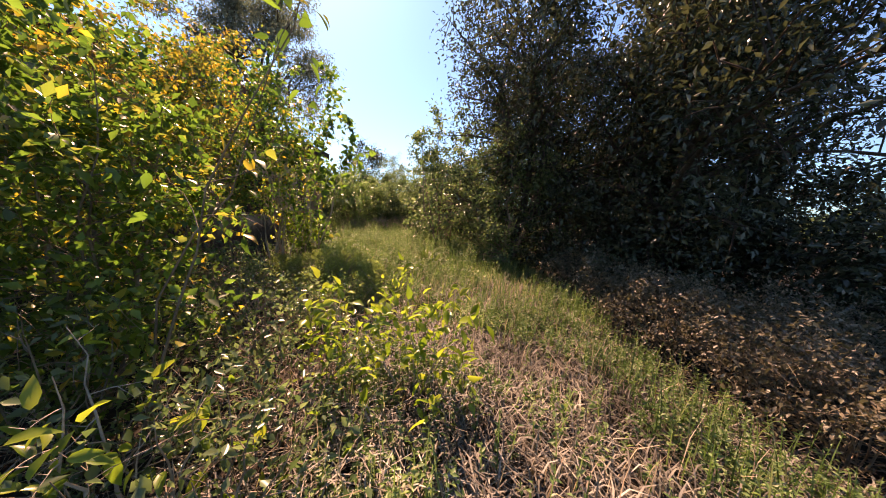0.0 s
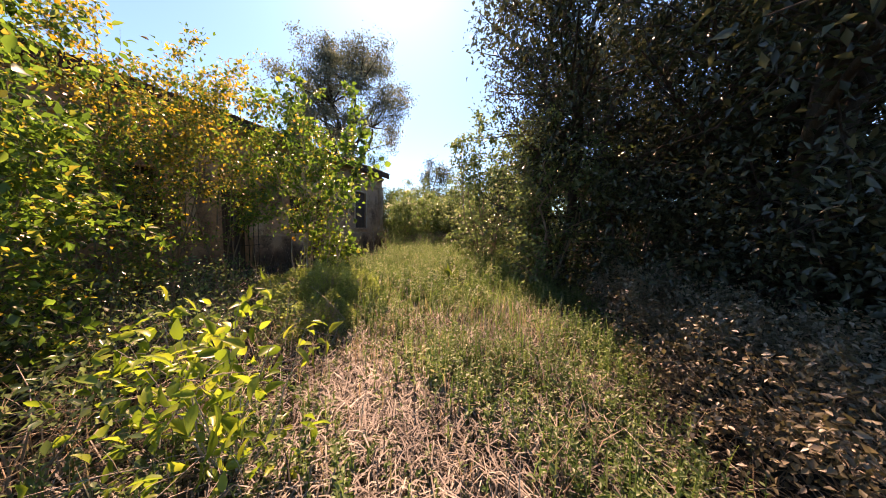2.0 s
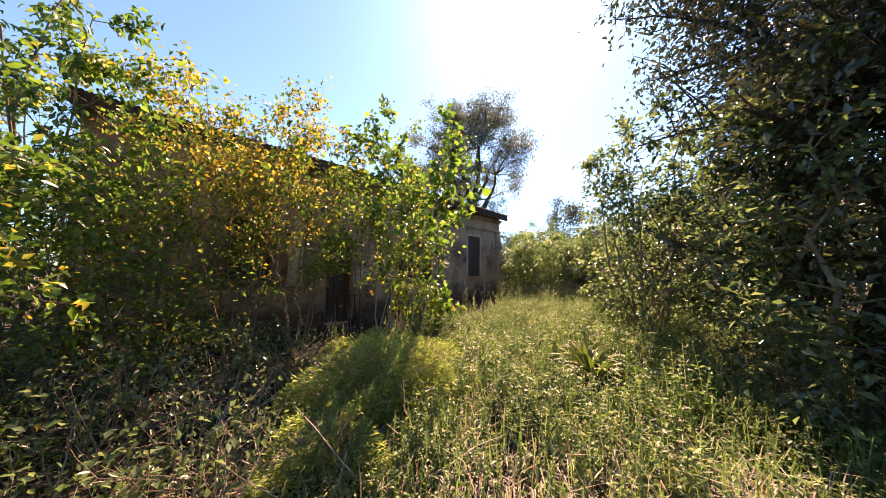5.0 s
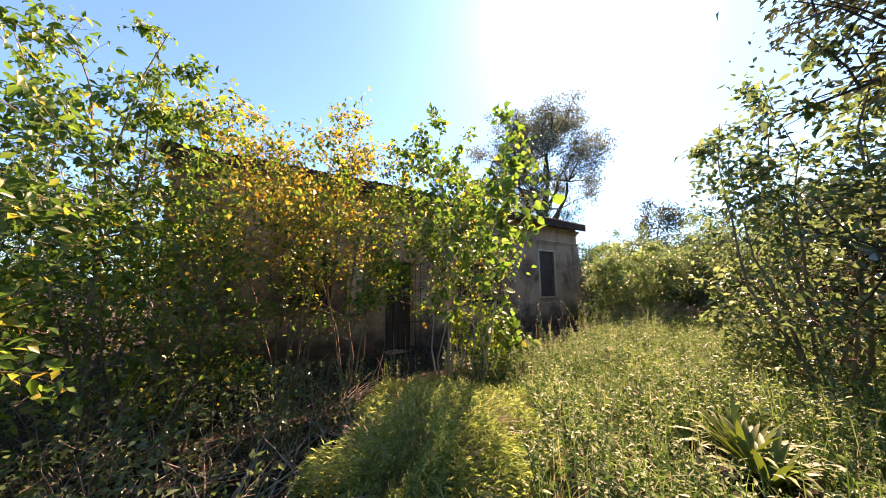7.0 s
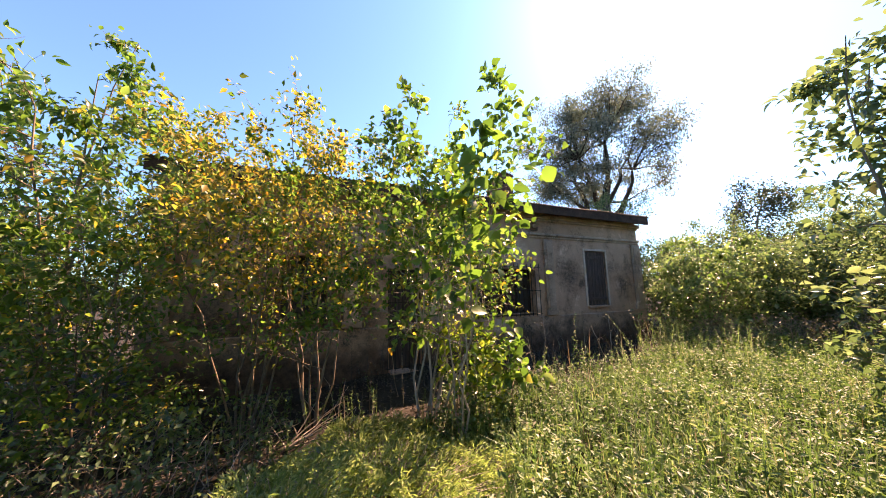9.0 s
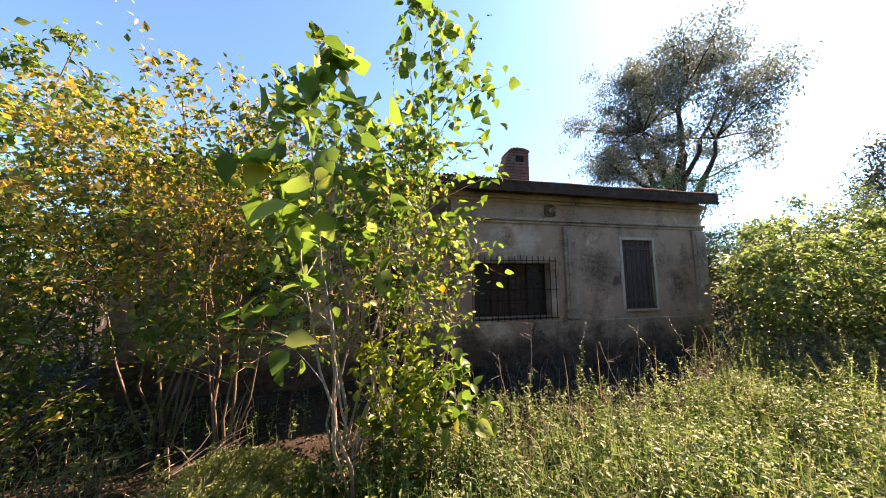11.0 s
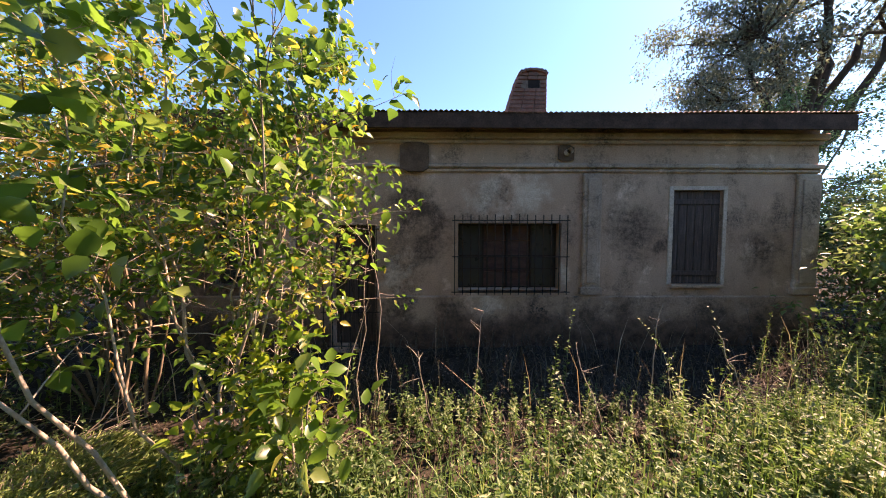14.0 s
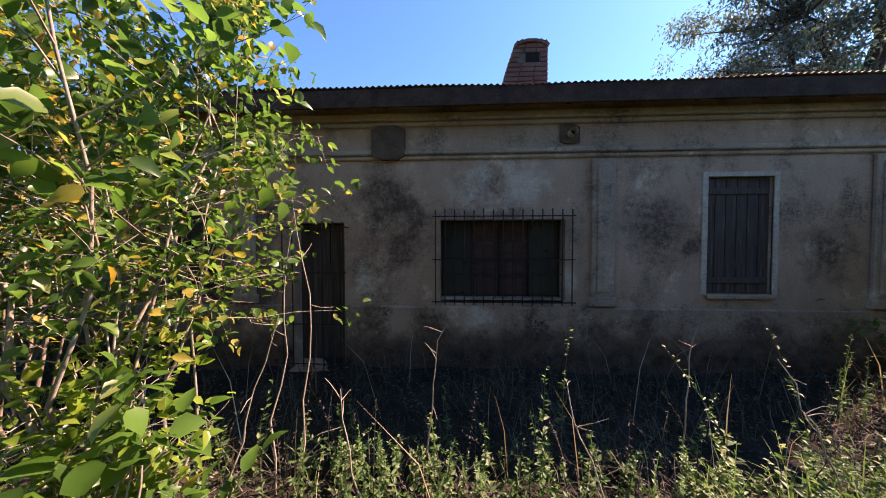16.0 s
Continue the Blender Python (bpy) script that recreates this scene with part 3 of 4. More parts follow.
for k in range(4):
    z0 = WIN[2] + 0.01 + k * 0.262
    part("board", box(bmesh.new(), cuts[1] + 0.015, cuts[3] - 0.015, 0.24, 0.262, z0, z0 + 0.256, 0.004), BOARD, win)
for x in np.linspace(cuts[1] + 0.08, cuts[3] - 0.08, 6):
    part("inner_bar", rod(bmesh.new(), (x, 0.12, WIN[2]), (x, 0.12, 1.46), 0.006), IRON, win)
part("inner_rail", rod(bmesh.new(), (WIN[0], 0.12, 1.26), (WIN[1], 0.12, 1.26), 0.006), IRON, win)


def grille(name, x0, x1, z0, z1, y, n, over, cross, label):
    root = hpart(name, rod(bmesh.new(), (x0 - 0.05, y, z0 + 0.04), (x1 + 0.05, y, z0 + 0.04), 0.009), IRON, None, label)
    for z in (*cross, z1 - 0.02):
        part("cross_bar", rod(bmesh.new(), (x0 - 0.04, y, z), (x1 + 0.04, y, z), 0.008), IRON, root)
    for x in np.linspace(x0, x1, n):
        part("bar", rod(bmesh.new(), (x, y - 0.004, z0), (x, y - 0.004, z1 + over + rng.uniform(-0.01, 0.01)), 0.0085), IRON, root)
    for x in (x0, x1):
        for z in (z0 + 0.04, z1 - 0.02):
            part("bracket", rod(bmesh.new(), (x, y, z), (x, 0.03, z), 0.008), IRON, root)
    return root


grille("window_grille", WIN[0] - 0.06, WIN[1] + 0.06, WIN[2] - 0.06, WIN[3] + 0.06, -0.085, 15, 0.07, (1.47,), "rusty iron window grille with spiked bar ends")
grille("door_grille", DOOR[0] - 0.06, DOOR[1] + 0.06, 0.05, DOOR[3] - 0.05, -0.20, 7, 0.05, (0.62, 1.3), "rusty iron grille in front of the door")

# door
door = hpart("door", box(bmesh.new(), DOOR[0], DOOR[1], 0.2, 0.24, 0.0, DOOR[3]), WOOD, None, "dark weathered wooden plank door")
for k in range(5):
    w = (DOOR[1] - DOOR[0]) / 5
    part("plank", box(bmesh.new(), DOOR[0] + k * w + 0.004, DOOR[0] + (k + 1) * w - 0.004, 0.18, 0.199, 0.02, DOOR[3] - 0.02, 0.004), WOOD, door)
bm = bmesh.new()
box(bm, DOOR[0], DOOR[1], -0.2, 0.2, -0.3, 0.0, 0.01)
hpart("doorstep", bm, PLASTER)

# shuttered window
sw = hpart("window", box(bmesh.new(), SHUT[0] - 0.02, SHUT[1] + 0.02, -0.06, 0.3, SHUT[2] - 0.05, SHUT[2] + 0.003, 0.008), PLASTER, None, "tall window closed by weathered wooden shutters")
for k in range(6):
    w = 0.8 / 6
    part("shutter_board", box(bmesh.new(), k * w + 0.004, (k + 1) * w - 0.004, 0.045, 0.068, SHUT[2] + 0.01, SHUT[3] - 0.01, 0.004), WOOD, sw)
for z in (1.2, 2.35):
    part("shutter_rail", box(bmesh.new(), 0.02, 0.78, 0.026, 0.044, z - 0.04, z + 0.04, 0.004), WOOD, sw)
SURR = rough_mat("pale_surround", [(0.3, (0.46, 0.34, 0.25)), (0.7, (0.68, 0.53, 0.41))], 6, 0.9, 0.3, 0.004, None, 40)
bm = bmesh.new()
for b in ((-0.07, 0.0, SHUT[2], SHUT[3] + 0.06), (0.8, 0.86, SHUT[2], SHUT[3] + 0.06), (0.0, 0.8, SHUT[3], SHUT[3] + 0.06)):
    box(bm, b[0], b[1], -0.018, 0.02, b[2], b[3], 0.004)
part("surround", bm, SURR, sw)

# chimney
ch = new("chimney")
ch.parent = house
ch.location = (3.4 - 2.2, -2.0 + 0.75, 3.55)
ch["label"] = "brick chimney with a small curved cap"
bk = bmesh.new()
box(bk, -0.105, 0.105, -0.05, 0.05, -0.031, 0.031, 0.006)
brick = part("brick", bk, BRICK, ch)
MORTAR = rough_mat("mortar", [(0.3, (0.12, 0.085, 0.065)), (0.7, (0.22, 0.165, 0.125))], 12, 0.95, 0.4, 0.004, None, 60)
core = bmesh.new()
ROWS = 15
for r in range(ROWS):
    z = 0.1 + r * 0.07
    w = 0.70 - 0.20 * (max(0, r - 4) / (ROWS - 5)) ** 1.3
    box(core, 0.35 - w + 0.012, 0.338, -0.18, 0.18, z - 0.035, z + 0.035)
    for side in (-1, 1):
        if side < 0 and r in (11, 12):
            cols = [(0.35 - w + 0.06, 0.5), (0.35 - 0.06, 0.5)]
        else:
            cols = [(0.35 - w + w * (k + 0.5) / 3, w / 3 / 0.222) for k in range(3)]
        for bx, sc in cols:
            b = brick.copy()
            scene.collection.objects.link(b)
            b.location, b.scale = (bx, side * 0.15, z), (sc, 1, 1)
            b.rotation_euler = (0, 0, rng.normal(0, 0.015))
    for bx in (0.35 - w + 0.05, 0.30):
        b = brick.copy()
        scene.collection.objects.link(b)
        b.location, b.rotation_euler = (bx, 0.0, z), (0, 0, 1.5708 + rng.normal(0, 0.015))
brick.location = (0.1, -0.1, 0.06)
part("core", core, MORTAR, ch, "lime mortar core")
# near-black block that paints the shade inside the flue opening
bm = bmesh.new()
box(bm, 0.02, 0.22, -0.184, -0.1, 0.84, 0.98)
FLUE_DARK = rough_mat("flue_dark", [(0.3, (0.012, 0.01, 0.009)), (0.7, (0.03, 0.025, 0.022))], 9, 0.95, 0.3, 0.004)
part("flue_opening", bm, FLUE_DARK, ch, "flue opening, a near-black block for its unlit depth")
for k in range(7):
    a = -0.9 + 1.8 * k / 6
    bm = bmesh.new()
    bmesh.ops.create_cube(bm, size=1, matrix=Matrix.Translation((0.1 + 0.28 * math.sin(a), 0, 1.02 + 0.12 * math.cos(a))) @ Matrix.Rotation(a, 4, "Y") @ Matrix.Diagonal((0.085, 0.46, 0.04, 1)))
    part("cap_tile", bm, BRICK, ch)

# bare square of lost plaster, and a dark slab as the shaded drain spout hole
DARK_PATCH = rough_mat("bare_render_and_hole", [(0.3, (0.11, 0.062, 0.042)), (0.7, (0.21, 0.125, 0.085))], 9, 0.95, 0.7, 0.01, None, 50)
for cx, cz, w, d in ((-4.12, 3.02, 0.235, 0.075), (-1.74, 3.1, 0.13, 0.03)):
    bm = bmesh.new()
    c = bmesh.ops.create_circle(bm, cap_ends=True, segments=14, radius=w, matrix=Matrix.Translation((cx, -0.004, cz)) @ Matrix.Rotation(1.5708, 4, "X"))
    for v in c["verts"]:
        v.co += Vector((rng.normal(0, 0.012), 0, rng.normal(0, 0.012)))
        k = max(abs(v.co.x - cx), abs(v.co.z - cz)) / w
        v.co.x, v.co.z = cx + (v.co.x - cx) / max(k, 0.6) * 0.95, cz + (v.co.z - cz) / max(k, 0.6) * 0.95
    g = bmesh.ops.extrude_face_region(bm, geom=bm.faces[:])
    for v in [e for e in g["geom"] if isinstance(e, bmesh.types.BMVert)]:
        v.co.y -= d
    hpart("patch_and_hole", bm, DARK_PATCH, None, "dark square for lost plaster and for the shaded spout hole")
bm = bmesh.new()
r = bmesh.ops.create_cone(bm, cap_ends=False, segments=14, radius1=0.05, radius2=0.05, depth=0.16, matrix=Matrix.Translation((-1.73, -0.07, 3.1)) @ Matrix.Rotation(1.5708, 4, "X"))
hpart("drain_spout", bm, SURR, None, "broken clay drain spout")

fw = hpart("window", box(bmesh.new(), FARWIN[0], FARWIN[1], -0.03, 0.3, FARWIN[2] - 0.05, FARWIN[2] + 0.003, 0.008), PLASTER, None, "small dark window behind the shrubs")
for k in range(2):
    w = (FARWIN[1] - FARWIN[0]) / 2
    part("pane", box(bmesh.new(), FARWIN[0] + k * w + 0.03, FARWIN[0] + (k + 1) * w - 0.03, 0.2, 0.206, FARWIN[2] + 0.03, FARWIN[3] - 0.03), GLASS, fw)
bm = bmesh.new()
for x in (FARWIN[0], FARWIN[0] + w, FARWIN[1]):
    box(bm, x - 0.03, x + 0.03, 0.18, 0.22, FARWIN[2], FARWIN[3])
for z in (FARWIN[2] + 0.02, FARWIN[3] - 0.02):
    box(bm, FARWIN[0], FARWIN[1], 0.183, 0.217, z - 0.02, z + 0.02)
part("window_frame", bm, WOOD, fw)


# ---- trees on the shaded side of the track ----
DK = "dense dark evergreen tree shading the edge of the track"
for x, y, h, w in ((-3.4, -7.6, 7.6, 3.3), (-5.8, -9.9, 8.2, 3.3), (-0.2, -9.6, 8.5, 3.6), (-3.4, -12.5, 8.0, 3.0), (-4.9, -11.6, 7.2, 2.0)):
    bush("tree", x, y, h, w, DK, "tree", LEAF_DARK, BARK_DARK, 3, 19, 13, 42, 0.115, 0.45, 0.17, thick=0.15, puff=0.2, top=0.55, group="evergreen trees", keep=overhang)
bush("tree", -8.6, -12.2, 6.5, 2.3, "crooked thin-crowned tree at the edge of a field", "tree", LEAF_DARK, BARK_DARK, 2, 12, 9, 16, 0.08, 0.45, 0.3, thick=0.13, puff=0.12, top=0.7, keep=shaded_side)
for x, y, h, w in ((-5.3, -8.6, 2.4, 1.2), (-6.5, -9.5, 2.6, 1.2), (-5.2, -12.0, 3.4, 1.8), (-2.4, -12.2, 3.6, 1.9), (0.8, -12.6, 4.0, 2.2), (-7.3, -12.6, 2.6, 1.3), (-6.6, -10.6, 2.2, 1.1), (-3.9, -10.4, 2.4, 1.3), (-1.0, -10.2, 2.4, 1.5), (3.5, -10.3, 4.0, 2.3), (-8.6, -11.3, 2.2, 1.3), (-9.6, -12.8, 2.4, 1.4), (-7.4, -14.6, 3.0, 1.8), (6.5, -9.2, 4.6, 2.5), (5.0, -13.0, 5.0, 2.8)):
    bush("bush", x, y, h, w, "dense dark undergrowth below the evergreen trees", "bush", LEAF_DARK, BARK_DARK, 5, 11, 7, 18, 0.1, 0.5, 0.03, puff=0.1, rise=0.15, keep=shaded_side)
bush("bush", -4.55, -7.2, 3.4, 1.35, "leafy green bush leaning over the edge of the track", "bush", LEAF_BUSH, BARK, 7, 14, 8, 14, 0.085, 0.55, 0.03, puff=0.07, rise=0.2, keep=shaded_side)
bush("bush", -1.9, -5.7, 4.6, 1.75, "tall bush with sunlit small leaves beside the track", "bush", LEAF_BUSH, BARK, 7, 14, 7, 11, 0.11, 0.55, 0.02, puff=0.08, rise=0.1, hi=True, hang=0.35, keep=lambda q: (q[:, 1] < -4.35) & off_track(q, 1.3))
for x, y in ((-8.9, -8.5), (-7.7, -9.0), (-9.6, -9.3), (-6.6, -8.7), (-9.7, -8.5), (-8.2, -8.4), (-7.2, -8.3), (-8.6, -9.5), (-10.6, -8.7), (-10.4, -9.8), (-6.0, -8.3)):
    bush("bush", x, y, 0.92, 0.85, "low withered undergrowth with dead brown leaves", "bush", DULL, BARK, 9, 8, 6, 9, 0.042, 0.55, 0.08, thick=0.009, group="low bushes")

for x, y, h in ((1.5, -2.1, 0.8), (2.3, -2.9, 0.95), (3.1, -3.7, 0.9)):
    bush("bush", x, y, h, 0.75, "withered pale brush at the edge of the weeds", "bush", DULL, BARK_PALE, 8, 7, 5, 8, 0.05, 0.5, 0.1, thick=0.009, group="withered brush")

# ---- thicket along the house ----
bush("shrub", -7.5, -1.4, 4.1, 1.5, "tall shrub with yellow autumn leaves against the house wall", "shrub", LEAF_YEL, BARK, 9, 12, 6, 14, 0.07, 0.6, 0.42, puff=0.06, shoots=4, shoot_from=0.6, thick=0.018, twig_len=0.4, hang=0.35, top=0.7)
bush("shrub", -6.75, -1.75, 3.7, 1.2, "shrub with mixed green and yellow leaves by the house", "shrub", LEAF_MIX, BARK, 6, 11, 5, 14, 0.07, 0.6, 0.22, puff=0.05, shoots=3, thick=0.016, twig_len=0.4, hang=0.35)
bush("sapling", -5.55, -2.25, 3.9, 1.25, "slender sapling with pale stems and yellowing leaves", "sapling", LEAF_MIX, BARK_PALE, 4, 13, 5, 10, 0.075, 0.6, 0.26, hi=True, shoots=1, thick=0.016, twig_len=0.42, hang=0.4, top=0.7)
bush("mulberry_sapling", -5.45, -2.4, 4.1, 1.15, "young mulberry with large bright green leaves", "sapling", LEAF_SAP, BARK_PALE, 4, 14, 5, 7, 0.10, 0.75, 0.4, hi=True, lean=(0.15, 0.15), thick=0.018, top=0.95, shoots=3, shoot_from=0.7, hang=0.3, rise=0.55)
bush("mulberry_sapling", -5.35, -2.9, 3.0, 0.75, "leaning young mulberry with very large bright leaves", "sapling", LEAF_SAP, BARK_PALE, 3, 7, 3, 4, 0.135, 0.75, 0.45, hi=True, lean=(-0.1, -0.75), thick=0.014, top=0.6, shoots=2, shoot_from=0.7, hang=0.4)
bush("sapling", -5.1, -2.2, 3.3, 0.95, "thin sapling with drooping yellowing twigs", "sapling", LEAF_MIX, BARK_PALE, 4, 11, 5, 8, 0.07, 0.6, 0.36, hi=True, thick=0.013, shoots=2, hang=0.45)
bush("tree", -9.45, -1.15, 5.0, 2.0, "young broadleaf tree with drooping leaves at the house end", "tree", LEAF_SAP, BARK, 5, 16, 8, 13, 0.095, 0.5, 0.12, hi=True, thick=0.03, hang=0.7, shoots=2, rise=0.15, twig_len=0.5)
bush("shrub", -9.7, -3.5, 2.5, 0.9, "shrub with lime and yellow leaves beside the track", "shrub", LEAF_MIX, BARK, 7, 12, 7, 12, 0.07, 0.6, 0.08, thick=0.015)
bush("shrub", -8.5, -2.2, 2.4, 1.0, "half-bare shrub with dull green leaves", "shrub", LEAF_MIX, BARK, 7, 11, 6, 10, 0.06, 0.55, 0.1, thick=0.015)
for k, (x, y, h) in enumerate([(-9.3, -4.3, 0.8), (-8.6, -3.6, 0.95), (-7.9, -3.0, 0.9), (-8.9, -2.8, 1.1), (-7.3, -2.6, 0.8), (-10.2, -3.9, 1.0), (-9.9, -2.6, 1.2), (-10.6, -4.9, 0.7), (-9.9, -4.8, 0.6), (-11.3, -4.4, 0.9), (-8.3, -4.3, 0.6)]):
    bush("bramble", x, y, h, 0.6, "tangled bramble with dull leaves and bare twigs", "bramble", LEAF_BUSH, BARK, 7, 6, 4, 5, 0.05, 0.55, 0.1, thick=0.009, group="brambles", rise=0.15)
bush("shrub", -5.05, -2.55, 1.2, 0.55, "low leafy shrub with broad sunlit leaves", "shrub", LEAF_LIME, BARK_PALE, 5, 8, 3, 5, 0.085, 0.6, 0.2, hi=True, thick=0.012)
bush("shrub", -4.65, -2.7, 1.1, 0.5, "low leafy shrub with very broad green leaves", "shrub", LEAF_SAP, BARK_PALE, 4, 6, 3, 4, 0.12, 0.7, 0.3, hi=True, thick=0.011)
bush("sapling", -10.1, -4.1, 2.35, 0.4, "arching twig with a few withered leaves", "sapling", LEAF_MIX, BARK, 2, 5, 2, 3, 0.085, 0.5, 0.5, hi=True, lean=(-0.15, -1.0), thick=0.01, hang=0.9, top=0.2, keep=lambda q: np.hypot(q[:, 0] + 11.4, q[:, 1] + 5.6) > 0.9)
LM = "young plant with large lime green leaves"
bush("sapling", -9.5, -5.5, 0.95, 0.6, LM, "sapling", LEAF_LIME, BARK_PALE, 6, 7, 3, 4, 0.09, 0.45, 0.25, hi=True, thick=0.007, hang=0.1, rise=0.1, top=0.8, keep=lambda q: off_track(q, 0.7) & (q[:, 0] < -9.1))
bush("sapling", -10.45, -4.55, 0.9, 0.45, LM, "sapling", LEAF_LIME, BARK_PALE, 3, 5, 2, 3, 0.10, 0.42, 0.2, hi=True, thick=0.01, hang=0.15, rise=0.1)
bush("sapling", -9.25, -4.95, 0.8, 0.4, LM, "sapling", LEAF_LIME, BARK_PALE, 3, 5, 3, 4, 0.09, 0.6, 0.2, hi=True, thick=0.008)

# ---- beyond the house ----
bush("bush", 2.9, -1.35, 2.9, 1.7, "spreading light green bush by the house corner", "bush", LEAF_LIGHT, BARK, 7, 12, 7, 15, 0.12, 0.5, 0.05, puff=0.06, rise=0.05, flat=1.6)
bush("bush", 5.4, -4.2, 3.0, 1.8, "rounded green bush at the end of the track", "bush", LEAF_BUSH, BARK, 6, 13, 8, 34, 0.105, 0.5, 0.04, puff=0.13, rise=0.2)
bush("bush", 8.5, -2.4, 3.6, 2.0, "rounded green bush at the end of the track", "bush", LEAF_BUSH, BARK, 6, 13, 8, 34, 0.12, 0.5, 0.04, puff=0.15, rise=0.2)
bush("bush", 2.6, -6.4, 3.2, 1.7, "dark green bush at the end of the track", "bush", LEAF_DARK, BARK, 6, 13, 8, 34, 0.105, 0.5, 0.04, puff=0.13, rise=0.2)
for x, y, h, w in ((4.4, -2.6, 2.6, 1.5), (6.6, -0.6, 3.8, 1.8), (4.2, -6.2, 3.8, 1.8), (7.2, -5.6, 5.0, 2.2), (11.5, -4.4, 5.8, 2.7), (12.5, -1.0, 6.0, 2.8), (0.6, -7.4, 3.6, 1.6), (4.8, 0.7, 3.0, 1.7), (8.2, 2.2, 3.8, 1.9)):
    bush("bush", x, y, h, w, "dense green bush closing the end of the track", "bush", LEAF_BUSH, BARK, 6, 12, 7, 24, 0.12, 0.5, 0.03, puff=0.13, rise=0.15, group="end bushes", keep=lambda q: off_track(q, 1.2))
bush("tree", 10.5, 0.4, 6.2, 2.4, "dark green tree beyond the bushes", "tree", LEAF_DARK, BARK, 2, 14, 10, 30, 0.13, 0.5, 0.1, thick=0.1, puff=0.2)
bush("tree", 7.5, 4.6, 6.8, 2.3, "light green tree rising behind the house corner", "tree", LEAF_BUSH, BARK, 3, 13, 9, 30, 0.11, 0.5, 0.2, thick=0.09, puff=0.16)


def gum_tree(x, y, label):
    """A tall tree whose limbs end in separate rounded clouds of leaves."""
    root = thing("tree", x, y, float(ground_z(x, y)) - 0.05, label, "tree")
    fork = np.array((0.3, 0.2, 7.0))
    soup("trunk", *tubes([(bend(np.zeros(3), fork, 9, 0.03), np.linspace(0.55, 0.36, 9))], 10), BARK_DARK, root, True)
    limb, P, D = [], [], []
    heads = [np.array((3.2 * np.cos(k * 2.4), 3.2 * np.sin(k * 2.4), 9.5 + 0.75 * k)) * (1 - 0.03 * k, 1 - 0.03 * k, 1) for k in range(9)]
    for h in heads:
        limb.append((bend(fork + (0, 0, rng.uniform(-1.5, 0)), h, 8, 0.08, -0.05), np.linspace(0.3, 0.1, 8)))
    for k in range(64):
        a, h = rng.uniform(0, 2 * np.pi), rng.uniform(0, 1)
        wide = 6.4 * np.sin(np.pi * (0.25 + 0.62 * h)) ** 0.8
        rad = wide * np.sqrt(rng.uniform(0.1, 1.0))
        c = np.array((rad * np.cos(a), rad * np.sin(a), 9.4 + 9.2 * h))
        base = min(heads, key=lambda q: np.linalg.norm(q - c + (0, 0, 1.0)))
        limb.append((bend(base, c, 6, 0.08), np.linspace(0.08, 0.02, 6)))
        for m in range(9):
            g = c + rng.normal(0, 0.85, 3) * (1, 1, 0.6)
            limb.append((bend(c, g, 4, 0.1), np.linspace(0.025, 0.008, 4)))
            n = int(rng.uniform(60, 130))
            v = rng.normal(0, 0.36, (n, 3)) * (1, 1, 0.75)
            P.append(g + v)
            D.append(v * 0.4 + rng.normal(0, 0.6, (n, 3)) + (0, 0, -0.5))
    tagged(soup("bough", *tubes(limb, 5), BARK_DARK, root, True), kind="stuff")
    tagged(soup("crown", *leaves(np.concatenate(P), np.concatenate(D), 0.23, 0.42), LEAF_EUC, root), kind="stuff")
    return root


gum_tree(16.2, 11.6, "tall dark gum tree behind the house")
bush("tree", -12.6, 1.2, 4.6, 2.0, "dark leafy thicket tree at the far house end", "tree", LEAF_DARK, BARK, 4, 12, 8, 26, 0.09, 0.5, 0.08, thick=0.05, puff=0.12)
bush("tree", -13.8, -2.2, 5.0, 2.0, "dark leafy thicket tree at the far house end", "tree", LEAF_DARK, BARK, 4, 12, 8, 24, 0.09, 0.5, 0.1, thick=0.05, puff=0.12)
bush("tree", -10.8, 4.8, 5.2, 2.2, "leafy tree behind the house end", "tree", LEAF_BUSH, BARK, 3, 12, 8, 24, 0.10, 0.5, 0.1, thick=0.07, puff=0.14)

for x, y, h, w in ((-10.9, -0.4, 3.4, 1.2), (-12.0, -2.4, 2.8, 1.3), (-11.2, 2.4, 3.6, 1.5)):
    bush("bush", x, y, h, w, "dark green bush at the end of the house", "bush", LEAF_BUSH, BARK, 5, 11, 8, 18, 0.085, 0.5, 0.05, puff=0.1)

# ---- far woods ----
wa = rng.uniform(0, 2 * np.pi, 26000)
wd = 75 + 25 * rng.uniform(0, 1, 26000)
wh = (4.5 + 2.5 * np.sin(wa * 9) + 1.5 * np.sin(wa * 23 + 1)) * np.sqrt(rng.uniform(0, 1, 26000))
WP = np.stack([wd * np.cos(wa) - 4, wd * np.sin(wa) - 4, wh], -1)
stuff("far_woods", leaves(WP, rng.normal(0, 1, WP.shape), 1.5, 0.6), LEAF_BUSH, "distant line of green trees round the land", "woods")


# ---- ground cover ----
def patchy(s, seed):
    return lambda x, y: 0.5 + 0.5 * np.sin(s * x + seed) * np.cos(s * 0.8 * y - seed * 1.7) + 0.25 * np.sin(2.3 * s * x - y * s)


def band(y0, y1, s=0.25):
    return lambda x, y: 1 / (1 + np.exp(-(y - y0) / s)) / (1 + np.exp((y - y1) / s))


def lit_front(x, y):
    """Thins out towards the bare shaded strip below the house wall."""
    return np.clip((-2.4 - y + 0.55 * np.clip(x + 2, 0, 3)) / 0.5, 0.07, 1)


def trodden(x, y):
    """1 on the early part of the track, 0 past the fern mounds."""
    return np.clip((-5.8 - x) / 2.0, 0, 1)


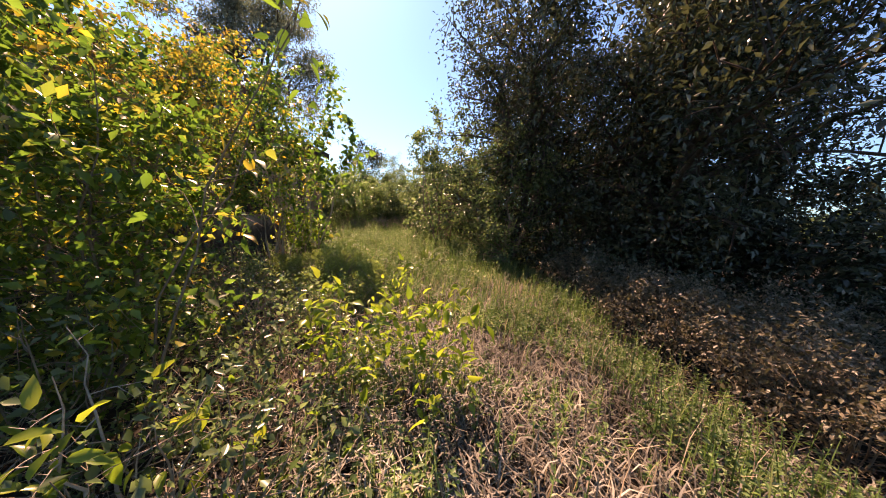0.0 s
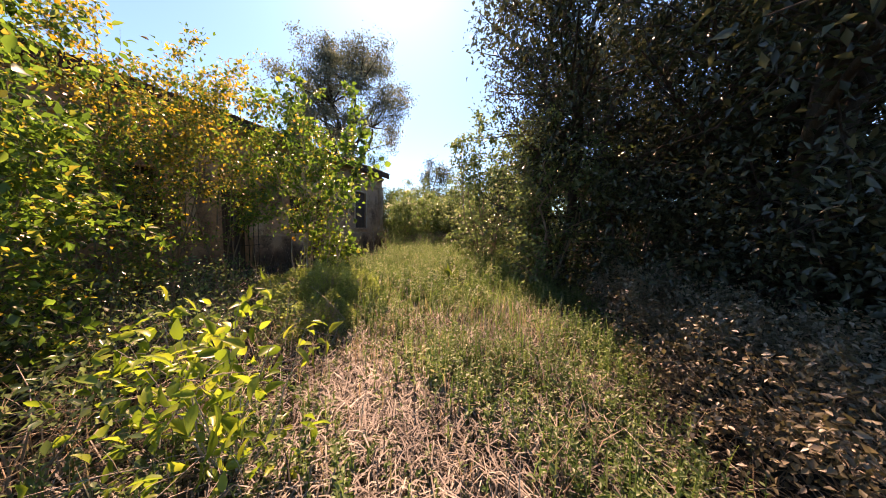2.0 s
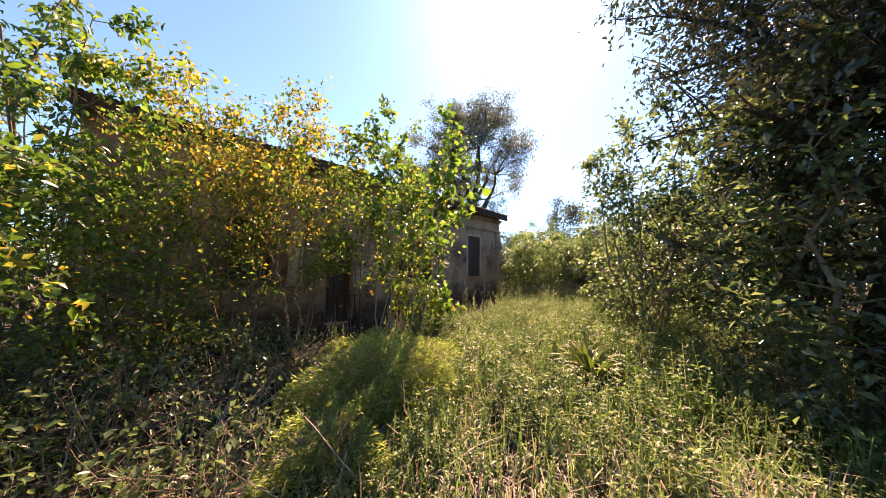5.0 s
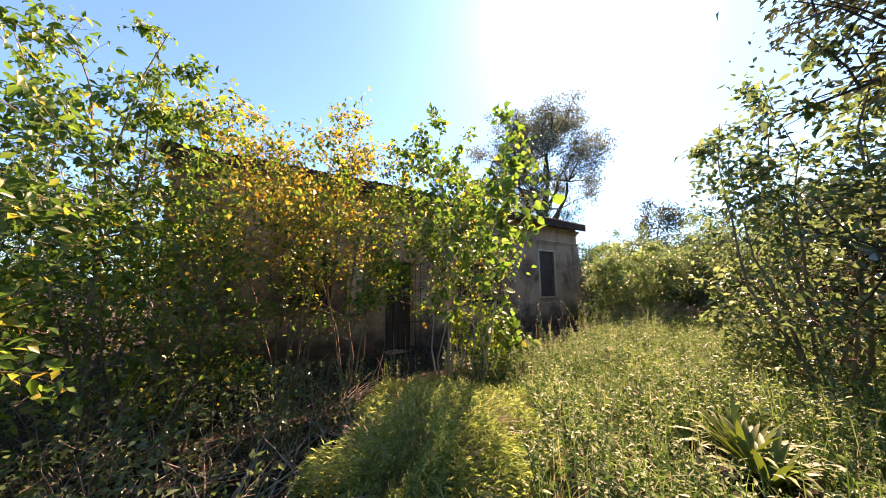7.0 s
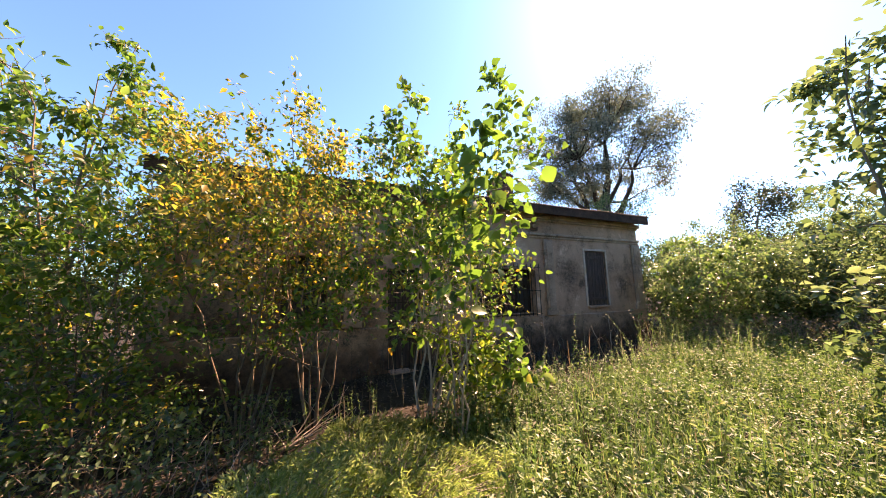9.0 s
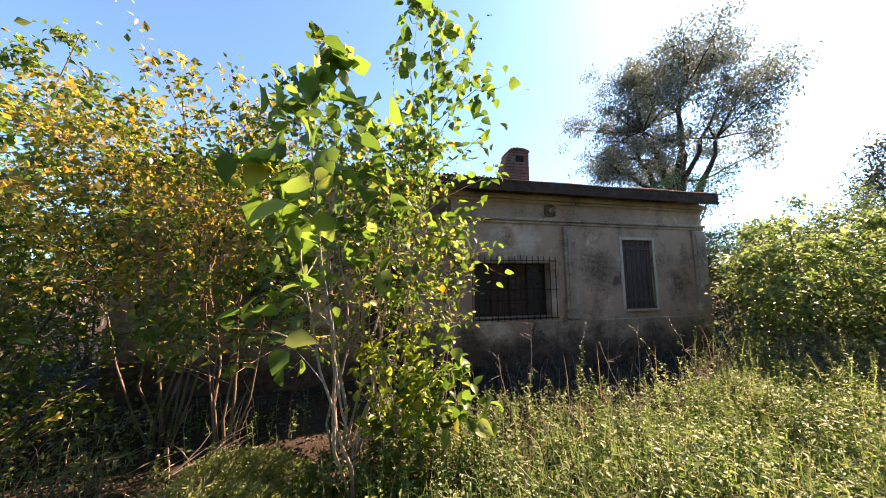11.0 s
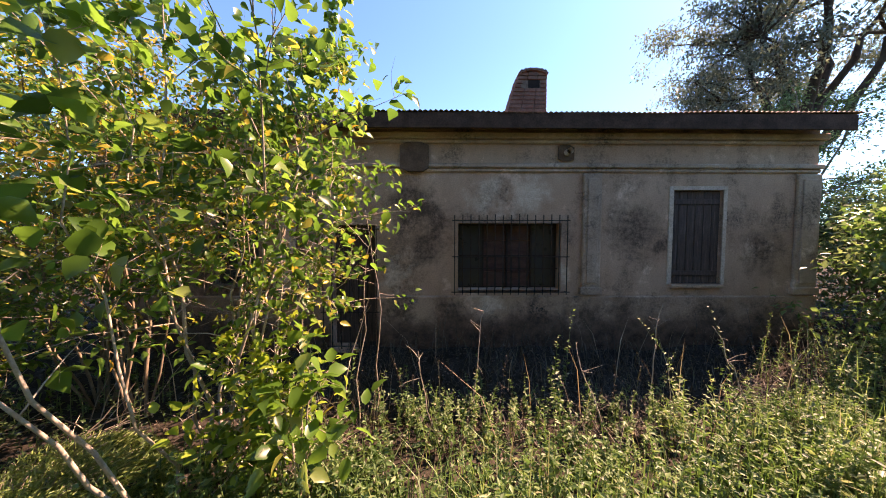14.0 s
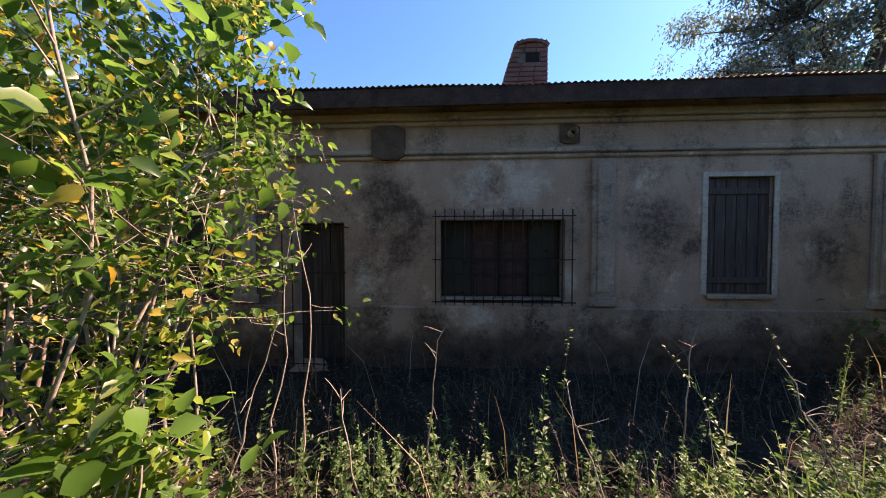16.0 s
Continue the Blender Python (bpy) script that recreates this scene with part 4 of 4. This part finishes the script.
px, py = scatter(88000, -13.5, -4.6, -8.4, -4.0, lambda x, y: band(-7.85, -5.2)(x, y) * (0.3 + 0.7 * patchy(2.1, 1)(x, y)) * (0.15 + 0.85 * trodden(x, y)))
stuff("dry_grass", blades(px, py, 0.24, 0.005, 2.2, 0.42), STRAW_RED, "matted reddish dry straw on the track", "dry grass")
px, py = scatter(30000, -12.5, 4.0, -7.4, -4.0, lambda x, y: (1 - 0.6 * np.clip((x + 7.5) / 2, 0, 1)) * (0.3 * patchy(1.3, 2)(x, y) + 0.1) * (0.45 + 0.55 * np.clip((x + 9.5) / 2, 0, 1)))
stuff("dry_stalks", blades(px, py, 0.40, 0.0035, 0.6, 0.3), STRAW, "upright dry grass stalks", "dry grass")
px, py = scatter(56000, -9.0, 5.0, -6.9, -1.9, lambda x, y: np.clip((x + 8.4) / 3.0, 0, 1) * lit_front(x, y) * (0.25 + 0.6 * patchy(1.1, 3)(x, y)) * (y < -4.3 + 2.6 * np.clip((x + 6.2) / 0.8, 0, 1)))
stuff("grass", blades(px, py, 0.40, 0.005, 0.7, 0.35), GRASS_GREEN, "tall green and yellowing grass", "grass")
px, py = scatter(14500, -12.5, -4.5, -7.9, -4.9, lambda x, y: (0.08 + 0.92 * np.clip(patchy(1.9, 5)(x, y), 0, 1) ** 2) * (0.55 + 0.45 * np.clip((x + 9.3) / 1.5, 0, 1)))
stuff("weeds", forbs(px, py, 0.16 + 0.24 * np.clip(patchy(3.1, 2)(px, py), 0, 1.2), 13, 0.05, 0.48), WEED, "small leafy green weeds on the track", "weeds")
px, py = scatter(7500, -6.6, 4.5, -6.4, -1.9, lambda x, y: lit_front(x, y) * (0.45 + 0.55 * patchy(1.5, 7)(x, y)) * (y < -4.3 + 2.6 * np.clip((x + 6.2) / 0.8, 0, 1)))
stuff("weeds", forbs(px, py, 0.30 + 0.32 * np.clip(patchy(2.6, 3)(px, py), 0, 1.2), 17, 0.072, 0.45), WEED, "knee-high leafy weeds in the sun", "weeds")
px, py = scatter(190, -5.0, 3.2, -2.9, -1.6, lambda x, y: np.clip(1.6 * patchy(2.9, 4)(x, y) - 0.35, 0.02, 1))
stuff("weeds", forbs(px, py, 0.45 + 0.55 * rng.uniform(0, 1, len(px)) ** 2, 42, 0.058, 0.45, 0.4), WEED, "tall leafy weeds in front of the house", "weeds")
px, py = scatter(1250, -5.2, 3.2, -3.2, -1.7, lambda x, y: 0.2 + 0.8 * patchy(3.3, 1)(x, y))
stuff("weeds", forbs(px, py, 0.34, 26, 0.05, 0.5, 0.5), WEED, "low leafy weeds at the edge of the sun", "weeds")
# withered growth whose dark colour also carries the shade below the wall
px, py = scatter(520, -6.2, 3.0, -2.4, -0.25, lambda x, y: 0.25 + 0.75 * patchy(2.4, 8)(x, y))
stuff("dead_weeds", forbs(px, py, 0.35 + 0.5 * rng.uniform(0, 1, len(px)) ** 2, 22, 0.035, 0.35, 0.5), WEED_DEAD_SHADED, "withered brown weeds, coloured darker for the shade of the wall", "weeds")
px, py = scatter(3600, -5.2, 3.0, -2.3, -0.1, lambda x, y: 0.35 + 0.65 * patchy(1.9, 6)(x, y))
stuff("dead_grass", blades(px, py, 0.34, 0.004, 1.4, 0.4), WEED_DEAD_SHADED, "withered grass under the house wall, coloured dark for the shade", "dry grass")
px, py = scatter(420, 0.2, 3.2, -3.0, -0.9)
stuff("weeds", forbs(px, py, 0.7, 36, 0.045, 0.38, 0.45), WEED, "tall weeds by the house corner", "weeds")
px, py = scatter(80, -6.5, 3.0, -2.9, -0.4)
stuff("dry_stalks", blades(px, py, 0.9, 0.0045, 0.5, 0.15), STRAW, "thin dry weed stalks before the house wall", "dry stalks")
px, py = scatter(500, -11, -6, -4.6, -1.2)
stuff("weeds", forbs(px, py, 0.35, 14, 0.05, 0.5), LEAF_BUSH, "dull weeds under the shrubs", "weeds")
px, py = scatter(2200, -12, 0, -8.0, -7.0, lambda x, y: 0.2 + 0.8 * patchy(2.7, 9)(x, y))
stuff("weeds", forbs(px, py, 0.4, 16, 0.045, 0.45), WEED, "weeds along the shaded edge of the track", "weeds")
sx, sy = scatter(700, -12.5, -3, -11, -7.6)
tw = [(bend(np.array((a, b, float(ground_z(a, b)) + 0.01)), np.array((a + rng.normal(0, 0.35), b + rng.normal(0, 0.35), float(ground_z(a, b)) + rng.uniform(0.02, 0.25))), 4, 0.1), np.linspace(0.006, 0.002, 4)) for a, b in zip(sx, sy)]
stuff("fallen_twigs", tubes(tw, 3), BARK, "dry twigs on the shaded ground", "twigs")
sx, sy = scatter(420, -11.5, -6.5, -5.0, -1.6)
tw = [(bend(np.array((a, b, float(ground_z(a, b)) + 0.01)), np.array((a + rng.normal(0, 0.3), b + rng.normal(0, 0.3), float(ground_z(a, b)) + rng.uniform(0.05, 0.6))), 5, 0.12), np.linspace(0.007, 0.002, 5)) for a, b in zip(sx, sy)]
stuff("bare_twigs", tubes(tw, 3), BARK_PALE, "tangle of bare grey twigs under the shrubs", "twigs")
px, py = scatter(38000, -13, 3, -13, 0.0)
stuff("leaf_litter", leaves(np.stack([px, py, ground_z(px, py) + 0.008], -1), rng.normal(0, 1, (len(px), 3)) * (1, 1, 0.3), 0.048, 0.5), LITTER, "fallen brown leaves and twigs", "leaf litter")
px, py = scatter(16000, -70, 70, -70, 60, lambda x, y: ((np.hypot(x + 4, y + 4) > 14) & ((y < -13) | (x > 6) | (x < -13) | (y > 6))) * 1.0)
stuff("meadow", blades(px, py, 0.7, 0.03, 0.8, 0.3), STRAW, "pale dry meadow grass beyond the trees", "meadow")


def mound(x, y, r, h, n, label):
    """A low mound of fine feathery stems."""
    a, d = rng.uniform(0, 2 * np.pi, n), r * np.sqrt(rng.uniform(0, 1, n))
    X, Y = x + d * np.cos(a), y + d * np.sin(a)
    Z = ground_z(X, Y) + h * (1 - (d / r) ** 2) ** 0.6 * rng.uniform(0.35, 1.05, n) * (0.8 + 0.3 * np.sin(5 * a + 9 * d))
    P = np.stack([X, Y, Z], -1)
    D = np.stack([np.cos(a), np.sin(a), 0 * a], -1) * (0.3 + d[:, None] / r) + rng.normal(0, 0.55, (n, 3)) + (0, 0, 0.35)
    root = thing("fern_mound", x, y, float(ground_z(x, y)), label, "fern", "fern mounds")
    v, f = leaves(P, D, 0.055, 0.16)
    tagged(soup("fronds", v - np.array(root.location), f, FERN, root), kind="stuff")
    m = 260
    b = rng.uniform(0, 2 * np.pi, m)
    e = r * np.sqrt(rng.uniform(0, 1, m)) * 0.9
    sticks = [(bend(np.array((0.3 * q * np.cos(c), 0.3 * q * np.sin(c), 0)), np.array((q * np.cos(c), q * np.sin(c), h * (1 - (q / r) ** 2) ** 0.6 * 0.9)), 4, 0.1, 0.2), np.linspace(0.004, 0.0015, 4)) for c, q in zip(b, e)]
    tagged(soup("stem", *tubes(sticks, 3), BARK_PALE, root), kind="stuff")
    return root


FM = "feathery bright green fern mound beside the track"
mound(-6.95, -4.0, 0.85, 0.62, 30000, FM)
mound(-6.3, -3.65, 0.95, 0.42, 26000, FM)
mound(-6.35, -2.95, 0.8, 0.34, 18000, FM)
mound(-5.6, -3.45, 0.6, 0.26, 10000, FM)
mound(-7.6, -4.5, 0.5, 0.4, 10000, FM)


def strap_plant(x, y, n=64):
    """A clump of long arching strap leaves."""
    root = thing("strap_leaf_plant", x, y, float(ground_z(x, y)), "clump of glossy dark green strap leaves on the track", "plant")
    for k in range(n):
        a = k * 2.4 + rng.uniform(-0.2, 0.2)
        L, t = rng.uniform(0.4, 0.64), rng.uniform(0.25, 1.0)
        u = np.linspace(0, 1, 7)
        out, up = L * (0.25 + 0.6 * t) * u**1.15, L * (1.0 - 0.25 * t) * u - L * 0.55 * t * u**2.6
        w = 0.024 * np.sin(np.pi * (0.15 + 0.85 * u)) ** 0.7
        w[-1] = 0.001
        c, s = np.cos(a), np.sin(a)
        mid = np.stack([out * c, out * s, up], -1)
        sd2 = np.stack([-s * w, c * w, 0.35 * w], -1)
        sd3 = np.stack([s * w, -c * w, 0.35 * w], -1)
        v = np.concatenate([mid + sd2, mid, mid + sd3])
        f = []
        for i in range(6):
            for o in (0, 7):
                f += [(o + i, o + i + 1, o + 8 + i), (o + i, o + 8 + i, o + 7 + i)]
        soup("leaf", v, np.array(f), STRAP, root, True)
    return root


STRAP = leaf_mat("strap_leaf", [(0.0, (0.06, 0.12, 0.025)), (1.0, (0.13, 0.21, 0.04))], 0.35, 0.55)
strap_plant(-4.85, -5.35)
strap_plant(-5.1, -5.5, 36)

# fallen log and bare branches
root = thing("fallen_log", -4.6, -8.1, float(ground_z(-4.6, -8.1)), "pale fallen branch lying in the shade", "log")
soup("wood", *tubes([(bend(np.array((-1.2, 0.5, 0.07)), np.array((1.6, -0.6, 0.09)), 9, 0.05), np.linspace(0.075, 0.04, 9))], 9), BARK_PALE, root, True)
for x, y, n, L in ((-7.0, -2.1, 9, 0.75), (-6.7, -2.5, 5, 0.5), (-8.1, -3.5, 8, 0.8), (-7.6, -5.0, 4, 0.45)):
    root = thing("dead_branch", x, y, float(ground_z(x, y)), "bare pale dead branch lying among weeds", "branch", "dead branches")
    twig = []
    for k in range(n):
        a = rng.uniform(-0.5, 1.3)
        twig.append((bend(np.zeros(3) + (0, 0, 0.03), L * np.array((np.cos(a), 0.4 * np.sin(a), rng.uniform(0.2, 0.7))), 6, 0.08), np.linspace(0.008, 0.002, 6)))
    for t in twig:
        soup("twig", *tubes([t], 5), BARK_PALE, root, True)

# tall dry stems before the house
for x, y, tx, ty, h in ((-2.2, -2.3, -0.35, 0.1, 0.95), (-4.45, -2.0, 0.1, 0.1, 1.9), (-4.35, -1.9, -0.1, 0.15, 2.1), (-3.35, -1.9, 0.05, 0.0, 1.2), (-1.6, -1.8, 0.15, 0.1, 1.15), (-3.7, -2.25, -0.2, 0.05, 0.85), (-0.9, -2.1, -0.3, 0.1, 1.0), (-4.6, -2.3, 0.25, 0.2, 1.3)):
    root = thing("dry_stem", x, y, float(ground_z(x, y)) - 0.02, "tall bent dry weed stem in front of the house", "stem", "dry stems")
    p = bend(np.zeros(3), np.array((tx, ty, h)), 9, 0.14, 0.05)
    soup("stalk", *tubes([(p, np.linspace(0.007, 0.0025, 9))], 6), BARK_PALE, root, True)
    for k in range(4):
        c = along(p, rng.uniform(0.5, 0.98))
        d = rng.normal(0, 1, 3) * (1, 1, 0.4) + (0, 0, 0.3)
        soup("side_twig", *tubes([(bend(c, c + unit(d) * rng.uniform(0.08, 0.2), 4, 0.15), np.linspace(0.003, 0.001, 4))], 4), BARK_PALE, root, True)
